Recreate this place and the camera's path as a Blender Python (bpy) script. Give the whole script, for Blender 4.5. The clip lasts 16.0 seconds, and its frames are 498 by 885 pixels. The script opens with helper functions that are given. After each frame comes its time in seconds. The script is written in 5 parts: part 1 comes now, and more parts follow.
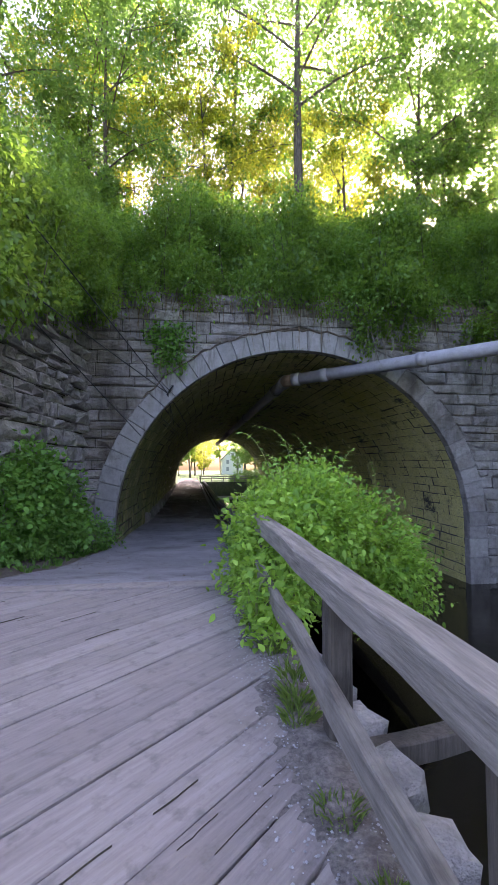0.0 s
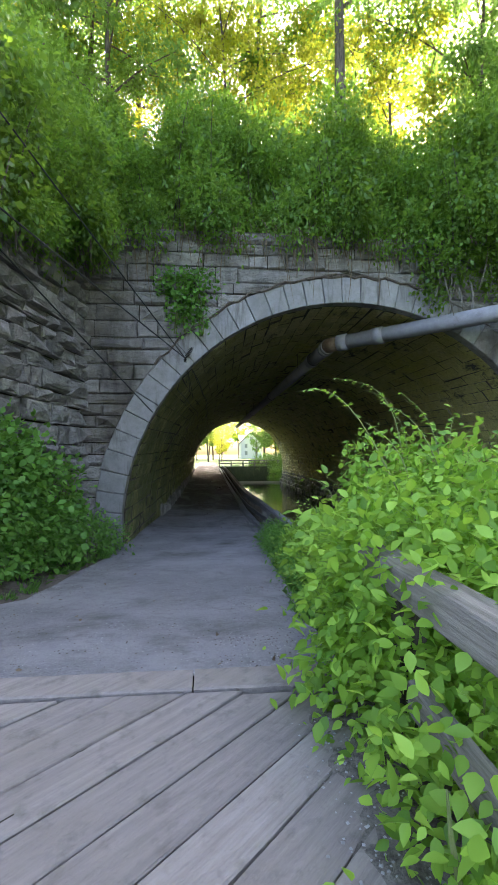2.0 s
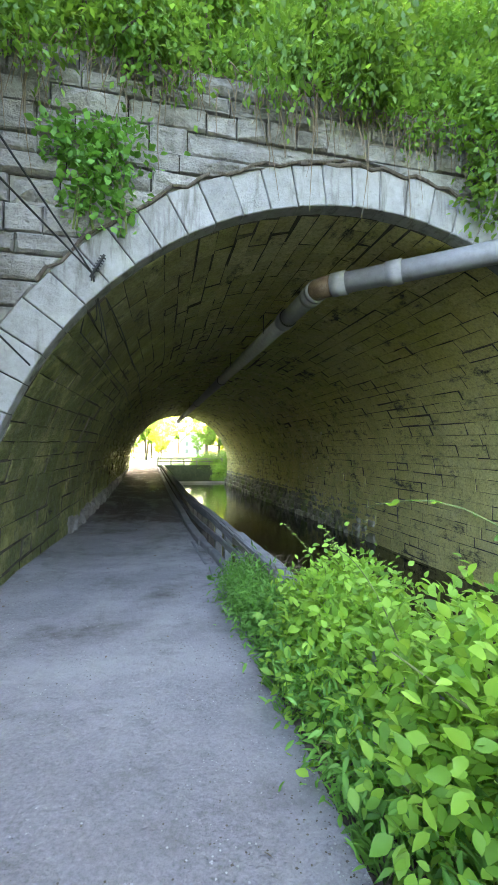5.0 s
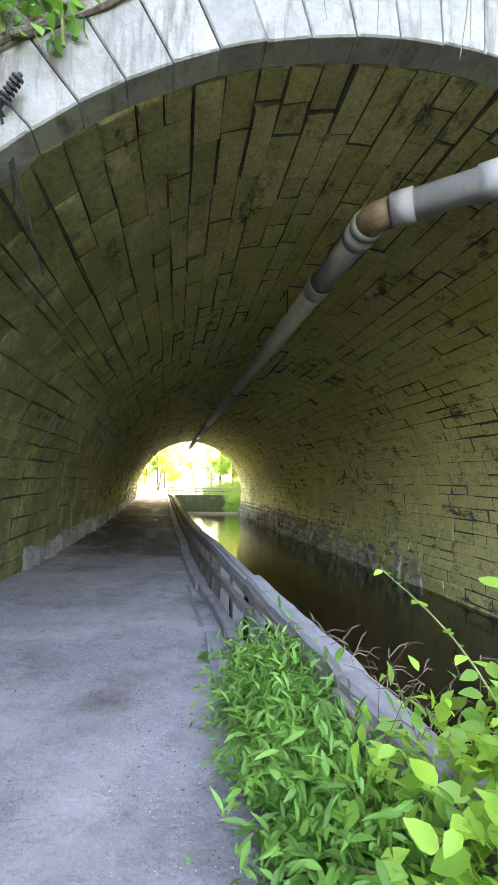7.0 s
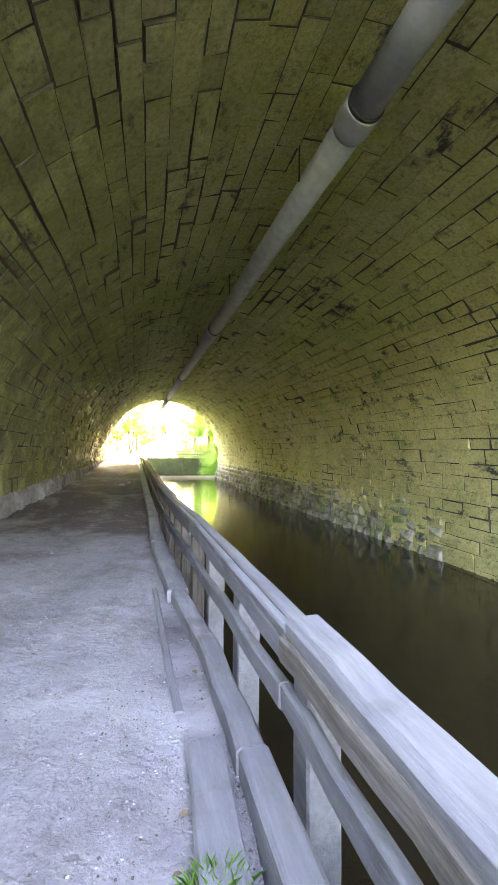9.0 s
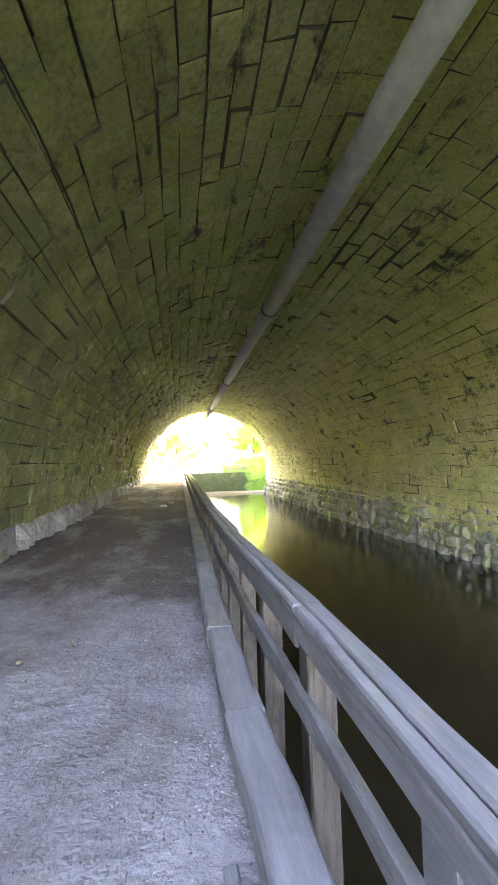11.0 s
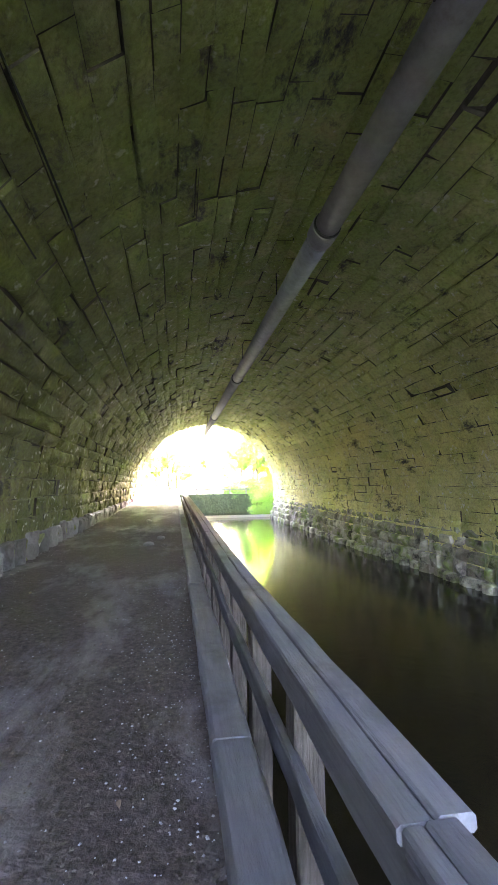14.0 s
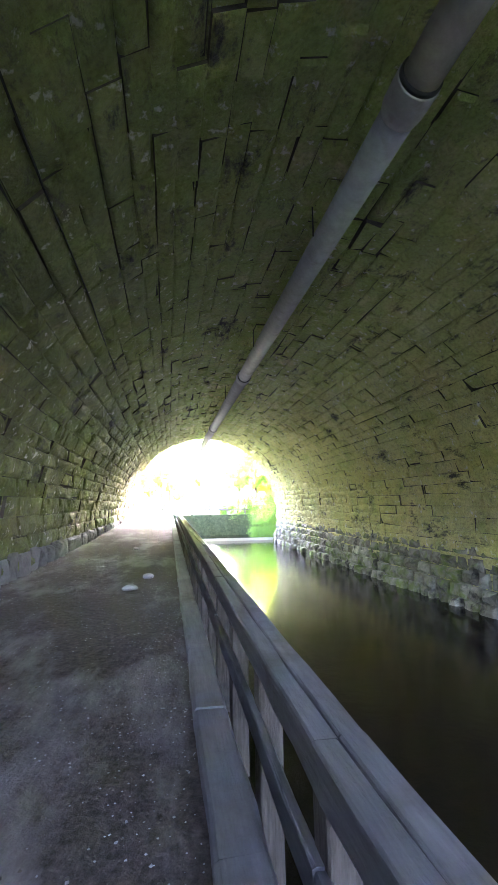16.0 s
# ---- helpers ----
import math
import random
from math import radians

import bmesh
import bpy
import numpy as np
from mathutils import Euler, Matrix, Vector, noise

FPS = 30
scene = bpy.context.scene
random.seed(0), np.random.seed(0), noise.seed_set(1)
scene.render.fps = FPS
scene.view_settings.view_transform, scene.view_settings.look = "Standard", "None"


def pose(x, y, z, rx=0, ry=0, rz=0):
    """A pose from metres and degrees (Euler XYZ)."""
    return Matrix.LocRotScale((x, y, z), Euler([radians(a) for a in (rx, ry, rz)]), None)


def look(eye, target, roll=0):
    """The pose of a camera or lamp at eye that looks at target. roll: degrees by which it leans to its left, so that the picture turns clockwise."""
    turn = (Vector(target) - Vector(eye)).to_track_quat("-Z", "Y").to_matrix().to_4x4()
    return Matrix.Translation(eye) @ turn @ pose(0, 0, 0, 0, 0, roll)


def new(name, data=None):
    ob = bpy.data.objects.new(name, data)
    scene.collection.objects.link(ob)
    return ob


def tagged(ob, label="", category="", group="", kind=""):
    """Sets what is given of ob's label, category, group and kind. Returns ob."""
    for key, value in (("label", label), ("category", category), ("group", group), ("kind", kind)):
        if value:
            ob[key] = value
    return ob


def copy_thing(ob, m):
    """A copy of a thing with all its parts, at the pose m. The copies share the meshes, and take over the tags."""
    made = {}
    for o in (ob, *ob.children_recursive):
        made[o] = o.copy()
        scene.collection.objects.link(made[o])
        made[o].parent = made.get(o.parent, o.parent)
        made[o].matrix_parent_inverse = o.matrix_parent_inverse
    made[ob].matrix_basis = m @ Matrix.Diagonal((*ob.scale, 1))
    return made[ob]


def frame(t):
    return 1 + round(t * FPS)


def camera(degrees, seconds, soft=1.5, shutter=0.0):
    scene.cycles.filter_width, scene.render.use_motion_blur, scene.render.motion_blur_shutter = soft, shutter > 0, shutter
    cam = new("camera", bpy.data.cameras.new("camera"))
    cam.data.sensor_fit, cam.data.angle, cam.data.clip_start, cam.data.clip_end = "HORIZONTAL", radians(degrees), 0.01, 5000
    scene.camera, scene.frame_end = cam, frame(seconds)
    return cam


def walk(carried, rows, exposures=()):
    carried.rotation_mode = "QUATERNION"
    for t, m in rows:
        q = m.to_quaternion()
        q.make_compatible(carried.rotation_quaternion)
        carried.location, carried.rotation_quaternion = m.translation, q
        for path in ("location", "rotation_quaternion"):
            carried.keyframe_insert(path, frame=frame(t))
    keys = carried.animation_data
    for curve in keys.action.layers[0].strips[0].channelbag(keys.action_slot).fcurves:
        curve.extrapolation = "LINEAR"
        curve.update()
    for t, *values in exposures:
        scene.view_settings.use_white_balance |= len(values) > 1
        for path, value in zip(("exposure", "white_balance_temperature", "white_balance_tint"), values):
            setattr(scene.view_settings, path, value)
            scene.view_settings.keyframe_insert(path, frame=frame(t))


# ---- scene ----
cam = camera(58.4, 16.0, soft=1.2)
METRES, EYE, TILT, LEAN, TURN = 24.0, 1.43, 3.3, 0.0, -7.5
ROWS = [
    (0.0, 0.0, 0.0, 0.0, 0.0, 0.0, 0.0),
    (0.5, -0.0044, 0.0285, -0.0016, 1.39, -0.22, -0.13),
    (1.0, -0.0101, 0.0577, -0.0033, 2.33, -0.58, -0.0),
    (1.5, -0.0156, 0.0862, -0.0048, 3.63, -1.09, 0.17),
    (2.0, -0.0216, 0.1149, -0.0067, 2.2, -2.05, 0.33),
    (2.5, -0.0251, 0.1427, -0.0078, 0.48, -3.58, 0.22),
    (3.0, -0.0306, 0.1732, -0.0101, -2.18, -3.8, -0.18),
    (3.5, -0.0324, 0.2034, -0.012, -4.71, -5.45, -1.42),
    (4.0, -0.0363, 0.2332, -0.0142, -6.11, -5.47, -1.23),
    (6.5, -0.0273, 0.3835, -0.0433, -3.44, 3.65, -0.59),
    (7.0, -0.0279, 0.4134, -0.0487, -3.49, 2.07, -1.27),
    (7.5, -0.0282, 0.4437, -0.0534, -5.38, 2.4, -0.81),
    (8.0, -0.0299, 0.4731, -0.0579, -6.4, -0.84, -0.69),
    (8.5, -0.0312, 0.5032, -0.0617, -7.06, 1.3, -0.65),
    (9.0, -0.0328, 0.5348, -0.0653, -6.79, -2.45, -1.12),
    (9.5, -0.034, 0.5668, -0.0684, -3.62, -1.64, 0.75),
    (12.0, -0.0562, 0.7307, -0.081, -1.26, 0.14, 1.26),
    (12.5, -0.0604, 0.7651, -0.084, -1.33, 1.82, 1.14),
    (13.0, -0.0637, 0.8008, -0.0867, -3.36, -0.78, 1.65),
    (13.5, -0.0675, 0.833, -0.0887, -3.38, -0.42, 0.34),
    (14.0, -0.072, 0.8642, -0.0902, -1.93, 1.91, 0.55),
    (14.5, -0.0756, 0.8951, -0.0921, -2.34, 2.68, 0.72),
    (15.0, -0.0797, 0.9257, -0.094, -2.12, 2.97, 0.55),
    (15.5, -0.0833, 0.9556, -0.0959, -2.62, 3.27, 0.35),
    (16.0, -0.0879, 0.9868, -0.0986, -2.67, 4.47, 0.44),
]
EXPOSURES = [(0, 2.95, 6200, 35), (2.5, 3.57, 6600, 15), (4.2, 4.42, 6700, 12), (6.3, 5.0, 7300, 22), (7.2, 5.4, 7500, 25), (8.5, 6.1, 7600, 28), (9.5, 6.32, 7600, 29), (12, 6.8, 6900, 34), (14, 6.8, 6300, 36), (16, 6.87, 5650, 38)]
walk(cam, [(t, pose(0, 0, EYE, TILT, LEAN, TURN) @ pose(METRES * x, METRES * y, METRES * z, 90 + pitch, roll, yaw)) for t, x, y, z, yaw, pitch, roll in ROWS], EXPOSURES)

# ---- light ----
SUN_AZ, SUN_EL = 37.0, 28.0          # degrees right of the tunnel's axis, and up
world = bpy.data.worlds.new("sky")
scene.world = world
world.use_nodes = True
wn = world.node_tree
sky = wn.nodes.new("ShaderNodeTexSky")
sky.sky_type, sky.sun_disc = "NISHITA", False
sky.sun_elevation, sky.sun_rotation = radians(SUN_EL), radians(SUN_AZ)
sky.air_density, sky.dust_density, sky.ozone_density = 1.0, 6.0, 0.6
wn.links.new(sky.outputs[0], wn.nodes["Background"].inputs[0])
wn.nodes["Background"].inputs[1].default_value = 0.15
sun_data = bpy.data.lights.new("sun", "SUN")
sun_data.energy, sun_data.angle, sun_data.color = 5.0, radians(0.6), (1.0, 0.93, 0.8)
sun_lamp = new("sun", sun_data)
az, el = radians(SUN_AZ), radians(SUN_EL)
sun_way = Vector((math.sin(az) * math.cos(el), math.cos(az) * math.cos(el), math.sin(el)))
sun_lamp.matrix_world = look(sun_way * 80, (0, 0, 0))

# ---- materials ----
def mixer(nt, fac, a, b, blend="MIX"):
    n = nt.nodes.new("ShaderNodeMix")
    n.data_type, n.blend_type = "RGBA", blend
    for sock, v in ((n.inputs[0], fac), (n.inputs[6], a), (n.inputs[7], b)):
        if isinstance(v, bpy.types.NodeSocket):
            nt.links.new(v, sock)
        elif isinstance(v, tuple):
            sock.default_value = (*v, 1)
        else:
            sock.default_value = v
    return n.outputs[2]


def noise_of(nt, vec, scale, detail=5, rough=0.6, lo=0.35, hi=0.65, stretch=None):
    if stretch and len(stretch) == 4:
        m = nt.nodes.new("ShaderNodeMapping")
        m.inputs["Rotation"].default_value = (0, 0, radians(-stretch[3]))
        nt.links.new(vec, m.inputs[0])
        vec, stretch = m.outputs[0], stretch[:3]
    if stretch:
        m = nt.nodes.new("ShaderNodeMapping")
        m.inputs["Scale"].default_value = stretch
        nt.links.new(vec, m.inputs[0])
        vec = m.outputs[0]
    n = nt.nodes.new("ShaderNodeTexNoise")
    n.inputs["Scale"].default_value, n.inputs["Detail"].default_value, n.inputs["Roughness"].default_value = scale, detail, rough
    nt.links.new(vec, n.inputs["Vector"])
    r = nt.nodes.new("ShaderNodeMapRange")
    r.inputs[1].default_value, r.inputs[2].default_value = lo, hi
    nt.links.new(n.outputs[0], r.inputs[0])
    return r.outputs[0]


def piece_random(nt):
    g, o = nt.nodes.new("ShaderNodeNewGeometry"), nt.nodes.new("ShaderNodeObjectInfo")
    a, f = nt.nodes.new("ShaderNodeMath"), nt.nodes.new("ShaderNodeMath")
    a.operation, f.operation = "ADD", "FRACT"
    nt.links.new(g.outputs["Random Per Island"], a.inputs[0])
    nt.links.new(o.outputs["Random"], a.inputs[1])
    nt.links.new(a.outputs[0], f.inputs[0])
    return f.outputs[0]


def start(name):
    m = bpy.data.materials.new(name)
    m.use_nodes = True
    nt = m.node_tree
    pos = nt.nodes.new("ShaderNodeNewGeometry").outputs["Position"]
    return m, nt, nt.nodes["Principled BSDF"], pos


def bump(nt, bsdf, parts, pos):
    """parts: (scale, height in metres, stretch)."""
    last = None
    for scale, height, stretch in parts:
        b = nt.nodes.new("ShaderNodeBump")
        b.inputs["Distance"].default_value, b.inputs["Strength"].default_value = height, 1.0
        nt.links.new(noise_of(nt, pos, scale, 6, 0.65, 0.2, 0.8, stretch), b.inputs["Height"])
        if last:
            nt.links.new(last, b.inputs["Normal"])
        last = b.outputs[0]
    nt.links.new(last, bsdf.inputs["Normal"])


def surface(name, a, b, spread=0.0, grain=6.0, stain=None, stain_scale=0.5, stain_lo=0.5, stain_hi=0.7, rough=0.9,
            relief=((14, 0.01, None),), stretch=None, second=None, second_scale=0.8, second_lo=0.5, second_hi=0.65, metal=0.0, stain_stretch=None, speck=None):
    m, nt, bsdf, pos = start(name)
    col = mixer(nt, noise_of(nt, pos, grain, 7, 0.7, 0.3, 0.7, stretch), a, b)
    if spread:
        r = piece_random(nt)
        h = nt.nodes.new("ShaderNodeHueSaturation")
        mr = nt.nodes.new("ShaderNodeMapRange")
        mr.inputs[3].default_value, mr.inputs[4].default_value = 1 - spread, 1 + spread
        nt.links.new(r, mr.inputs[0])
        nt.links.new(mr.outputs[0], h.inputs["Value"])
        nt.links.new(col, h.inputs["Color"])
        col = h.outputs[0]
    if second:
        col = mixer(nt, noise_of(nt, pos, second_scale, 8, 0.7, second_lo, second_hi), col, second)
    if stain:
        col = mixer(nt, noise_of(nt, pos, stain_scale, 8, 0.65, stain_lo, stain_hi, stain_stretch), col, stain)
    if speck:
        col = mixer(nt, noise_of(nt, pos, 4.5, 9, 0.75, 0.56, 0.74), col, speck)
    nt.links.new(col, bsdf.inputs["Base Color"])
    bsdf.inputs["Roughness"].default_value, bsdf.inputs["Metallic"].default_value = rough, metal
    if rough > 0.75:
        bsdf.inputs["Specular IOR Level"].default_value = 0.25
    bump(nt, bsdf, relief, pos)
    return m


def leaf_material(name, dark, light, glow, through_light=0.45, patchy=True):
    m, nt, bsdf, pos = start(name)
    r = piece_random(nt)
    col = mixer(nt, r, dark, light)
    if patchy:
        col = mixer(nt, noise_of(nt, pos, 0.7, 3, 0.6, 0.4, 0.75), col, tuple(c * 0.5 for c in dark))
    nt.links.new(col, bsdf.inputs["Base Color"])
    bsdf.inputs["Roughness"].default_value = 0.5
    bsdf.inputs["Specular IOR Level"].default_value = 0.35
    tr, mx = nt.nodes.new("ShaderNodeBsdfTranslucent"), nt.nodes.new("ShaderNodeMixShader")
    tcol = mixer(nt, r, tuple(c * 0.75 for c in glow), glow)
    nt.links.new(tcol, tr.inputs[0])
    mx.inputs[0].default_value = through_light
    nt.links.new(bsdf.outputs[0], mx.inputs[1])
    nt.links.new(tr.outputs[0], mx.inputs[2])
    nt.links.new(mx.outputs[0], nt.nodes["Material Output"].inputs[0])
    return m


M_VAULT, vt, vb, vpos = start("vault stone")
vcol = mixer(vt, noise_of(vt, vpos, 7, 8, 0.72, 0.3, 0.7), (0.54, 0.485, 0.25), (0.76, 0.69, 0.39))
vhue, vrng = vt.nodes.new("ShaderNodeHueSaturation"), vt.nodes.new("ShaderNodeMapRange")
vrng.inputs[3].default_value, vrng.inputs[4].default_value = 0.76, 1.22
vt.links.new(piece_random(vt), vrng.inputs[0])
vt.links.new(vrng.outputs[0], vhue.inputs["Value"])
vt.links.new(vcol, vhue.inputs["Color"])
vcol = mixer(vt, noise_of(vt, vpos, 0.35, 7, 0.7, 0.42, 0.64), vhue.outputs[0], (0.50, 0.46, 0.11))
vsep, vramp, vmul = vt.nodes.new("ShaderNodeSeparateXYZ"), vt.nodes.new("ShaderNodeMapRange"), vt.nodes.new("ShaderNodeMath")
vt.links.new(vpos, vsep.inputs[0])
vramp.inputs[1].default_value, vramp.inputs[2].default_value = 15.0, 26.0
vt.links.new(vsep.outputs[1], vramp.inputs[0])
vmul.operation = "MULTIPLY"
vt.links.new(vramp.outputs[0], vmul.inputs[0])
vt.links.new(noise_of(vt, vpos, 1.6, 9, 0.75, 0.29, 0.52), vmul.inputs[1])
vcol = mixer(vt, vmul.outputs[0], vcol, (0.36, 0.43, 0.12))
# yellowish lichen, and the right wall's stronger light painted in with it
vlit_lich, vmul2 = vt.nodes.new("ShaderNodeMapRange"), vt.nodes.new("ShaderNodeMath")
vlit_lich.inputs[1].default_value, vlit_lich.inputs[2].default_value = 4.5, 8.3
vt.links.new(vsep.outputs[0], vlit_lich.inputs[0])
vmul2.operation = "MULTIPLY"
vt.links.new(vlit_lich.outputs[0], vmul2.inputs[0])
vt.links.new(noise_of(vt, vpos, 0.9, 9, 0.75, 0.28, 0.55), vmul2.inputs[1])
vcol = mixer(vt, vmul2.outputs[0], vcol, (0.72, 0.67, 0.26))
# dark green algae, which also paints in the left wall's shade
vshade_alg, vmul4 = vt.nodes.new("ShaderNodeMapRange"), vt.nodes.new("ShaderNodeMath")
vshade_alg.inputs[1].default_value, vshade_alg.inputs[2].default_value = 2.6, -1.2
vt.links.new(vsep.outputs[0], vshade_alg.inputs[0])
vmul4.operation = "MULTIPLY"
vt.links.new(vshade_alg.outputs[0], vmul4.inputs[0])
vt.links.new(noise_of(vt, vpos, 1.1, 9, 0.75, 0.26, 0.52), vmul4.inputs[1])
vcol = mixer(vt, vmul4.outputs[0], vcol, (0.17, 0.185, 0.06))
vcol = mixer(vt, noise_of(vt, vpos, 17, 4, 0.6, 0.42, 0.72), vcol, (0.66, 0.63, 0.55), "MULTIPLY")
vcol = mixer(vt, noise_of(vt, vpos, 5.5, 9, 0.75, 0.56, 0.72), vcol, (0.09, 0.085, 0.06))
vcol = mixer(vt, noise_of(vt, vpos, 2.2, 10, 0.78, 0.57, 0.66, (1, 0.45, 1)), vcol, (0.12, 0.10, 0.065))
# painted pale specks deep inside, for stone edges glinting towards the far mouth
vglint, vmul3 = vt.nodes.new("ShaderNodeMapRange"), vt.nodes.new("ShaderNodeMath")
vglint.inputs[1].default_value, vglint.inputs[2].default_value = 22.0, 30.0
vt.links.new(vsep.outputs[1], vglint.inputs[0])
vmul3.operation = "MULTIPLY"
vt.links.new(vglint.outputs[0], vmul3.inputs[0])
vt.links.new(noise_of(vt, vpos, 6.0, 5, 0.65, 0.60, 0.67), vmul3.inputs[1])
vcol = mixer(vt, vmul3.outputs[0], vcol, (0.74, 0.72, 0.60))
vrough = vt.nodes.new("ShaderNodeMapRange")
vrough.inputs[3].default_value, vrough.inputs[4].default_value = 0.42, 0.88
vt.links.new(noise_of(vt, vpos, 3.0, 6, 0.7, 0.3, 0.6), vrough.inputs[0])
vt.links.new(vrough.outputs[0], vb.inputs["Roughness"])
vcol = mixer(vt, noise_of(vt, vpos, 1.3, 10, 0.75, 0.575, 0.65, (1, 0.5, 1)), vcol, (0.045, 0.04, 0.032))
vt.links.new(vcol, vb.inputs["Base Color"])
vb.inputs["Specular IOR Level"].default_value = 0.4
bump(vt, vb, ((3.5, 0.05, None), (11, 0.06, None), (38, 0.03, None)), vpos)
M_MORTAR = surface("dark mortar", (0.03, 0.027, 0.02), (0.08, 0.07, 0.055), 0, 9)
M_FACE = surface("portal ashlar", (0.23, 0.215, 0.195), (0.36, 0.34, 0.31), 0.2, 6, (0.085, 0.077, 0.066), 1.1, 0.5, 0.68, 0.9,
                 ((3.0, 0.08, (0.8, 1, 1.7)), (14, 0.03, None)), second=(0.17, 0.15, 0.12), second_scale=0.6, stain_stretch=(1, 1, 0.35))
M_RING = surface("arch ring stone", (0.205, 0.199, 0.188), (0.31, 0.303, 0.288), 0.14, 5, (0.13, 0.12, 0.105), 2.2, 0.53, 0.66, 0.85,
                 ((4, 0.02, None), (30, 0.008, None)), stain_stretch=(2.2, 1, 0.3), speck=(0.14, 0.13, 0.11))
M_WING = surface("wing wall stone", (0.19, 0.18, 0.165), (0.34, 0.325, 0.30), 0.25, 5, (0.09, 0.083, 0.072), 0.9, 0.5, 0.7, 0.92,
                 ((2.5, 0.09, (0.8, 0.8, 1.5)), (12, 0.04, None)))
M_FOOT = surface("footing stone", (0.21, 0.20, 0.15), (0.41, 0.385, 0.29), 0.3, 6, (0.06, 0.055, 0.045), 2.2, 0.52, 0.66, 0.8,
                 ((4, 0.04, None), (20, 0.015, None)), second=(0.17, 0.22, 0.06), second_scale=1.2, second_lo=0.47, second_hi=0.6)
M_GRIT = surface("gritty earth", (0.085, 0.073, 0.062), (0.25, 0.222, 0.195), 0, 34, (0.06, 0.05, 0.04), 3, 0.5, 0.65, relief=((40, 0.012, None), (9, 0.02, None)))
M_DIRT = surface("dirt", (0.07, 0.058, 0.045), (0.15, 0.13, 0.105), 0, 18, None, relief=((30, 0.02, None), (5, 0.04, None)))
M_PLANK = surface("weathered deck plank", (0.195, 0.168, 0.15), (0.30, 0.265, 0.238), 0.13, 6, (0.12, 0.104, 0.09), 8, 0.53, 0.8, 0.85,
                  ((5, 0.008, (0.5, 7, 7, 43)), (40, 0.004, None)), stretch=(0.35, 4, 4, 43), second=(0.23, 0.20, 0.17), second_scale=1.1)
M_RAILWOOD = surface("weathered rail timber", (0.10, 0.09, 0.075), (0.28, 0.255, 0.215), 0.12, 4, (0.07, 0.06, 0.05), 1.5, 0.52, 0.75, 0.85,
                     ((5, 0.01, (8, 0.7, 8)), (60, 0.002, None)), stretch=(7, 0.5, 7))
# rail timber with the shade under rails and caps put into its colour
M_SHADEWOOD = surface("shade-darkened timber", (0.045, 0.038, 0.03), (0.12, 0.105, 0.085), 0.1, 4, (0.03, 0.028, 0.022), 1.5, 0.5, 0.7, 0.85,
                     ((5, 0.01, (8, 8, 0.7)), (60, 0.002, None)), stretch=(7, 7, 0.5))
M_GREYRAIL = surface("grey painted timber", (0.13, 0.13, 0.132), (0.215, 0.215, 0.218), 0.14, 4, (0.10, 0.09, 0.08), 1.8, 0.52, 0.72, 0.75,
                     ((5, 0.006, (8, 0.7, 8)), (60, 0.002, None)), stretch=(5, 0.5, 5))
M_PIPE = surface("galvanised pipe", (0.23, 0.225, 0.235), (0.34, 0.335, 0.345), 0.05, 5, (0.15, 0.125, 0.1), 1.6, 0.58, 0.75, 0.7, ((20, 0.004, None),))
M_RUST = surface("rusty iron", (0.10, 0.065, 0.04), (0.21, 0.15, 0.10), 0, 7, (0.28, 0.25, 0.22), 3, 0.55, 0.7, 0.8, ((20, 0.004, None),))
M_BLACK = surface("black rubber", (0.015, 0.015, 0.015), (0.03, 0.03, 0.03), 0, 20, relief=((40, 0.001, None),), rough=0.6)
M_BARK = surface("bark", (0.07, 0.055, 0.04), (0.17, 0.14, 0.11), 0, 6, None, relief=((10, 0.03, (3, 3, 0.6)),), stretch=(3, 3, 0.5))
M_TWIG = surface("green stem", (0.10, 0.13, 0.04), (0.20, 0.24, 0.08), 0, 8, None, relief=((30, 0.002, None),))
M_DRY = surface("dry stem", (0.12, 0.085, 0.055), (0.22, 0.17, 0.115), 0, 8, None, relief=((30, 0.002, None),))
M_BANK = surface("leaf litter soil", (0.035, 0.035, 0.018), (0.09, 0.085, 0.045), 0, 10, None, relief=((12, 0.05, None),))
M_GRASS = surface("grassy ground", (0.05, 0.09, 0.02), (0.11, 0.16, 0.045), 0, 5, None, relief=((20, 0.03, None),))
M_ROCK = surface("pale rubble", (0.24, 0.235, 0.23), (0.42, 0.41, 0.40), 0.2, 8, (0.10, 0.09, 0.08), 2, 0.5, 0.7, relief=((10, 0.02, None),))
M_WHITE = surface("white paint", (0.72, 0.72, 0.72), (0.82, 0.82, 0.82), 0, 5, relief=((30, 0.001, None),), rough=0.6)
M_ROOF = surface("grey roof", (0.12, 0.12, 0.12), (0.2, 0.2, 0.2), 0, 5, relief=((10, 0.01, None),))
L_NEAR = leaf_material("bush leaf", (0.08, 0.20, 0.028), (0.31, 0.52, 0.07), (0.42, 0.68, 0.07), 0.42, False)
L_HERB = leaf_material("herb leaf", (0.06, 0.16, 0.03), (0.165, 0.37, 0.07), (0.24, 0.50, 0.06), 0.38, False)
L_BANK = leaf_material("bank leaf", (0.045, 0.115, 0.028), (0.17, 0.31, 0.06), (0.36, 0.58, 0.05), 0.42)
L_LIGHT = leaf_material("light bank leaf", (0.05, 0.14, 0.028), (0.19, 0.38, 0.065), (0.34, 0.58, 0.06), 0.42)
L_TREE = leaf_material("tree leaf", (0.05, 0.12, 0.03), (0.12, 0.215, 0.05), (0.33, 0.54, 0.09), 0.5)
L_YELLOW = leaf_material("sunlit leaf", (0.09, 0.15, 0.02), (0.18, 0.26, 0.035), (0.66, 0.68, 0.05), 0.5)
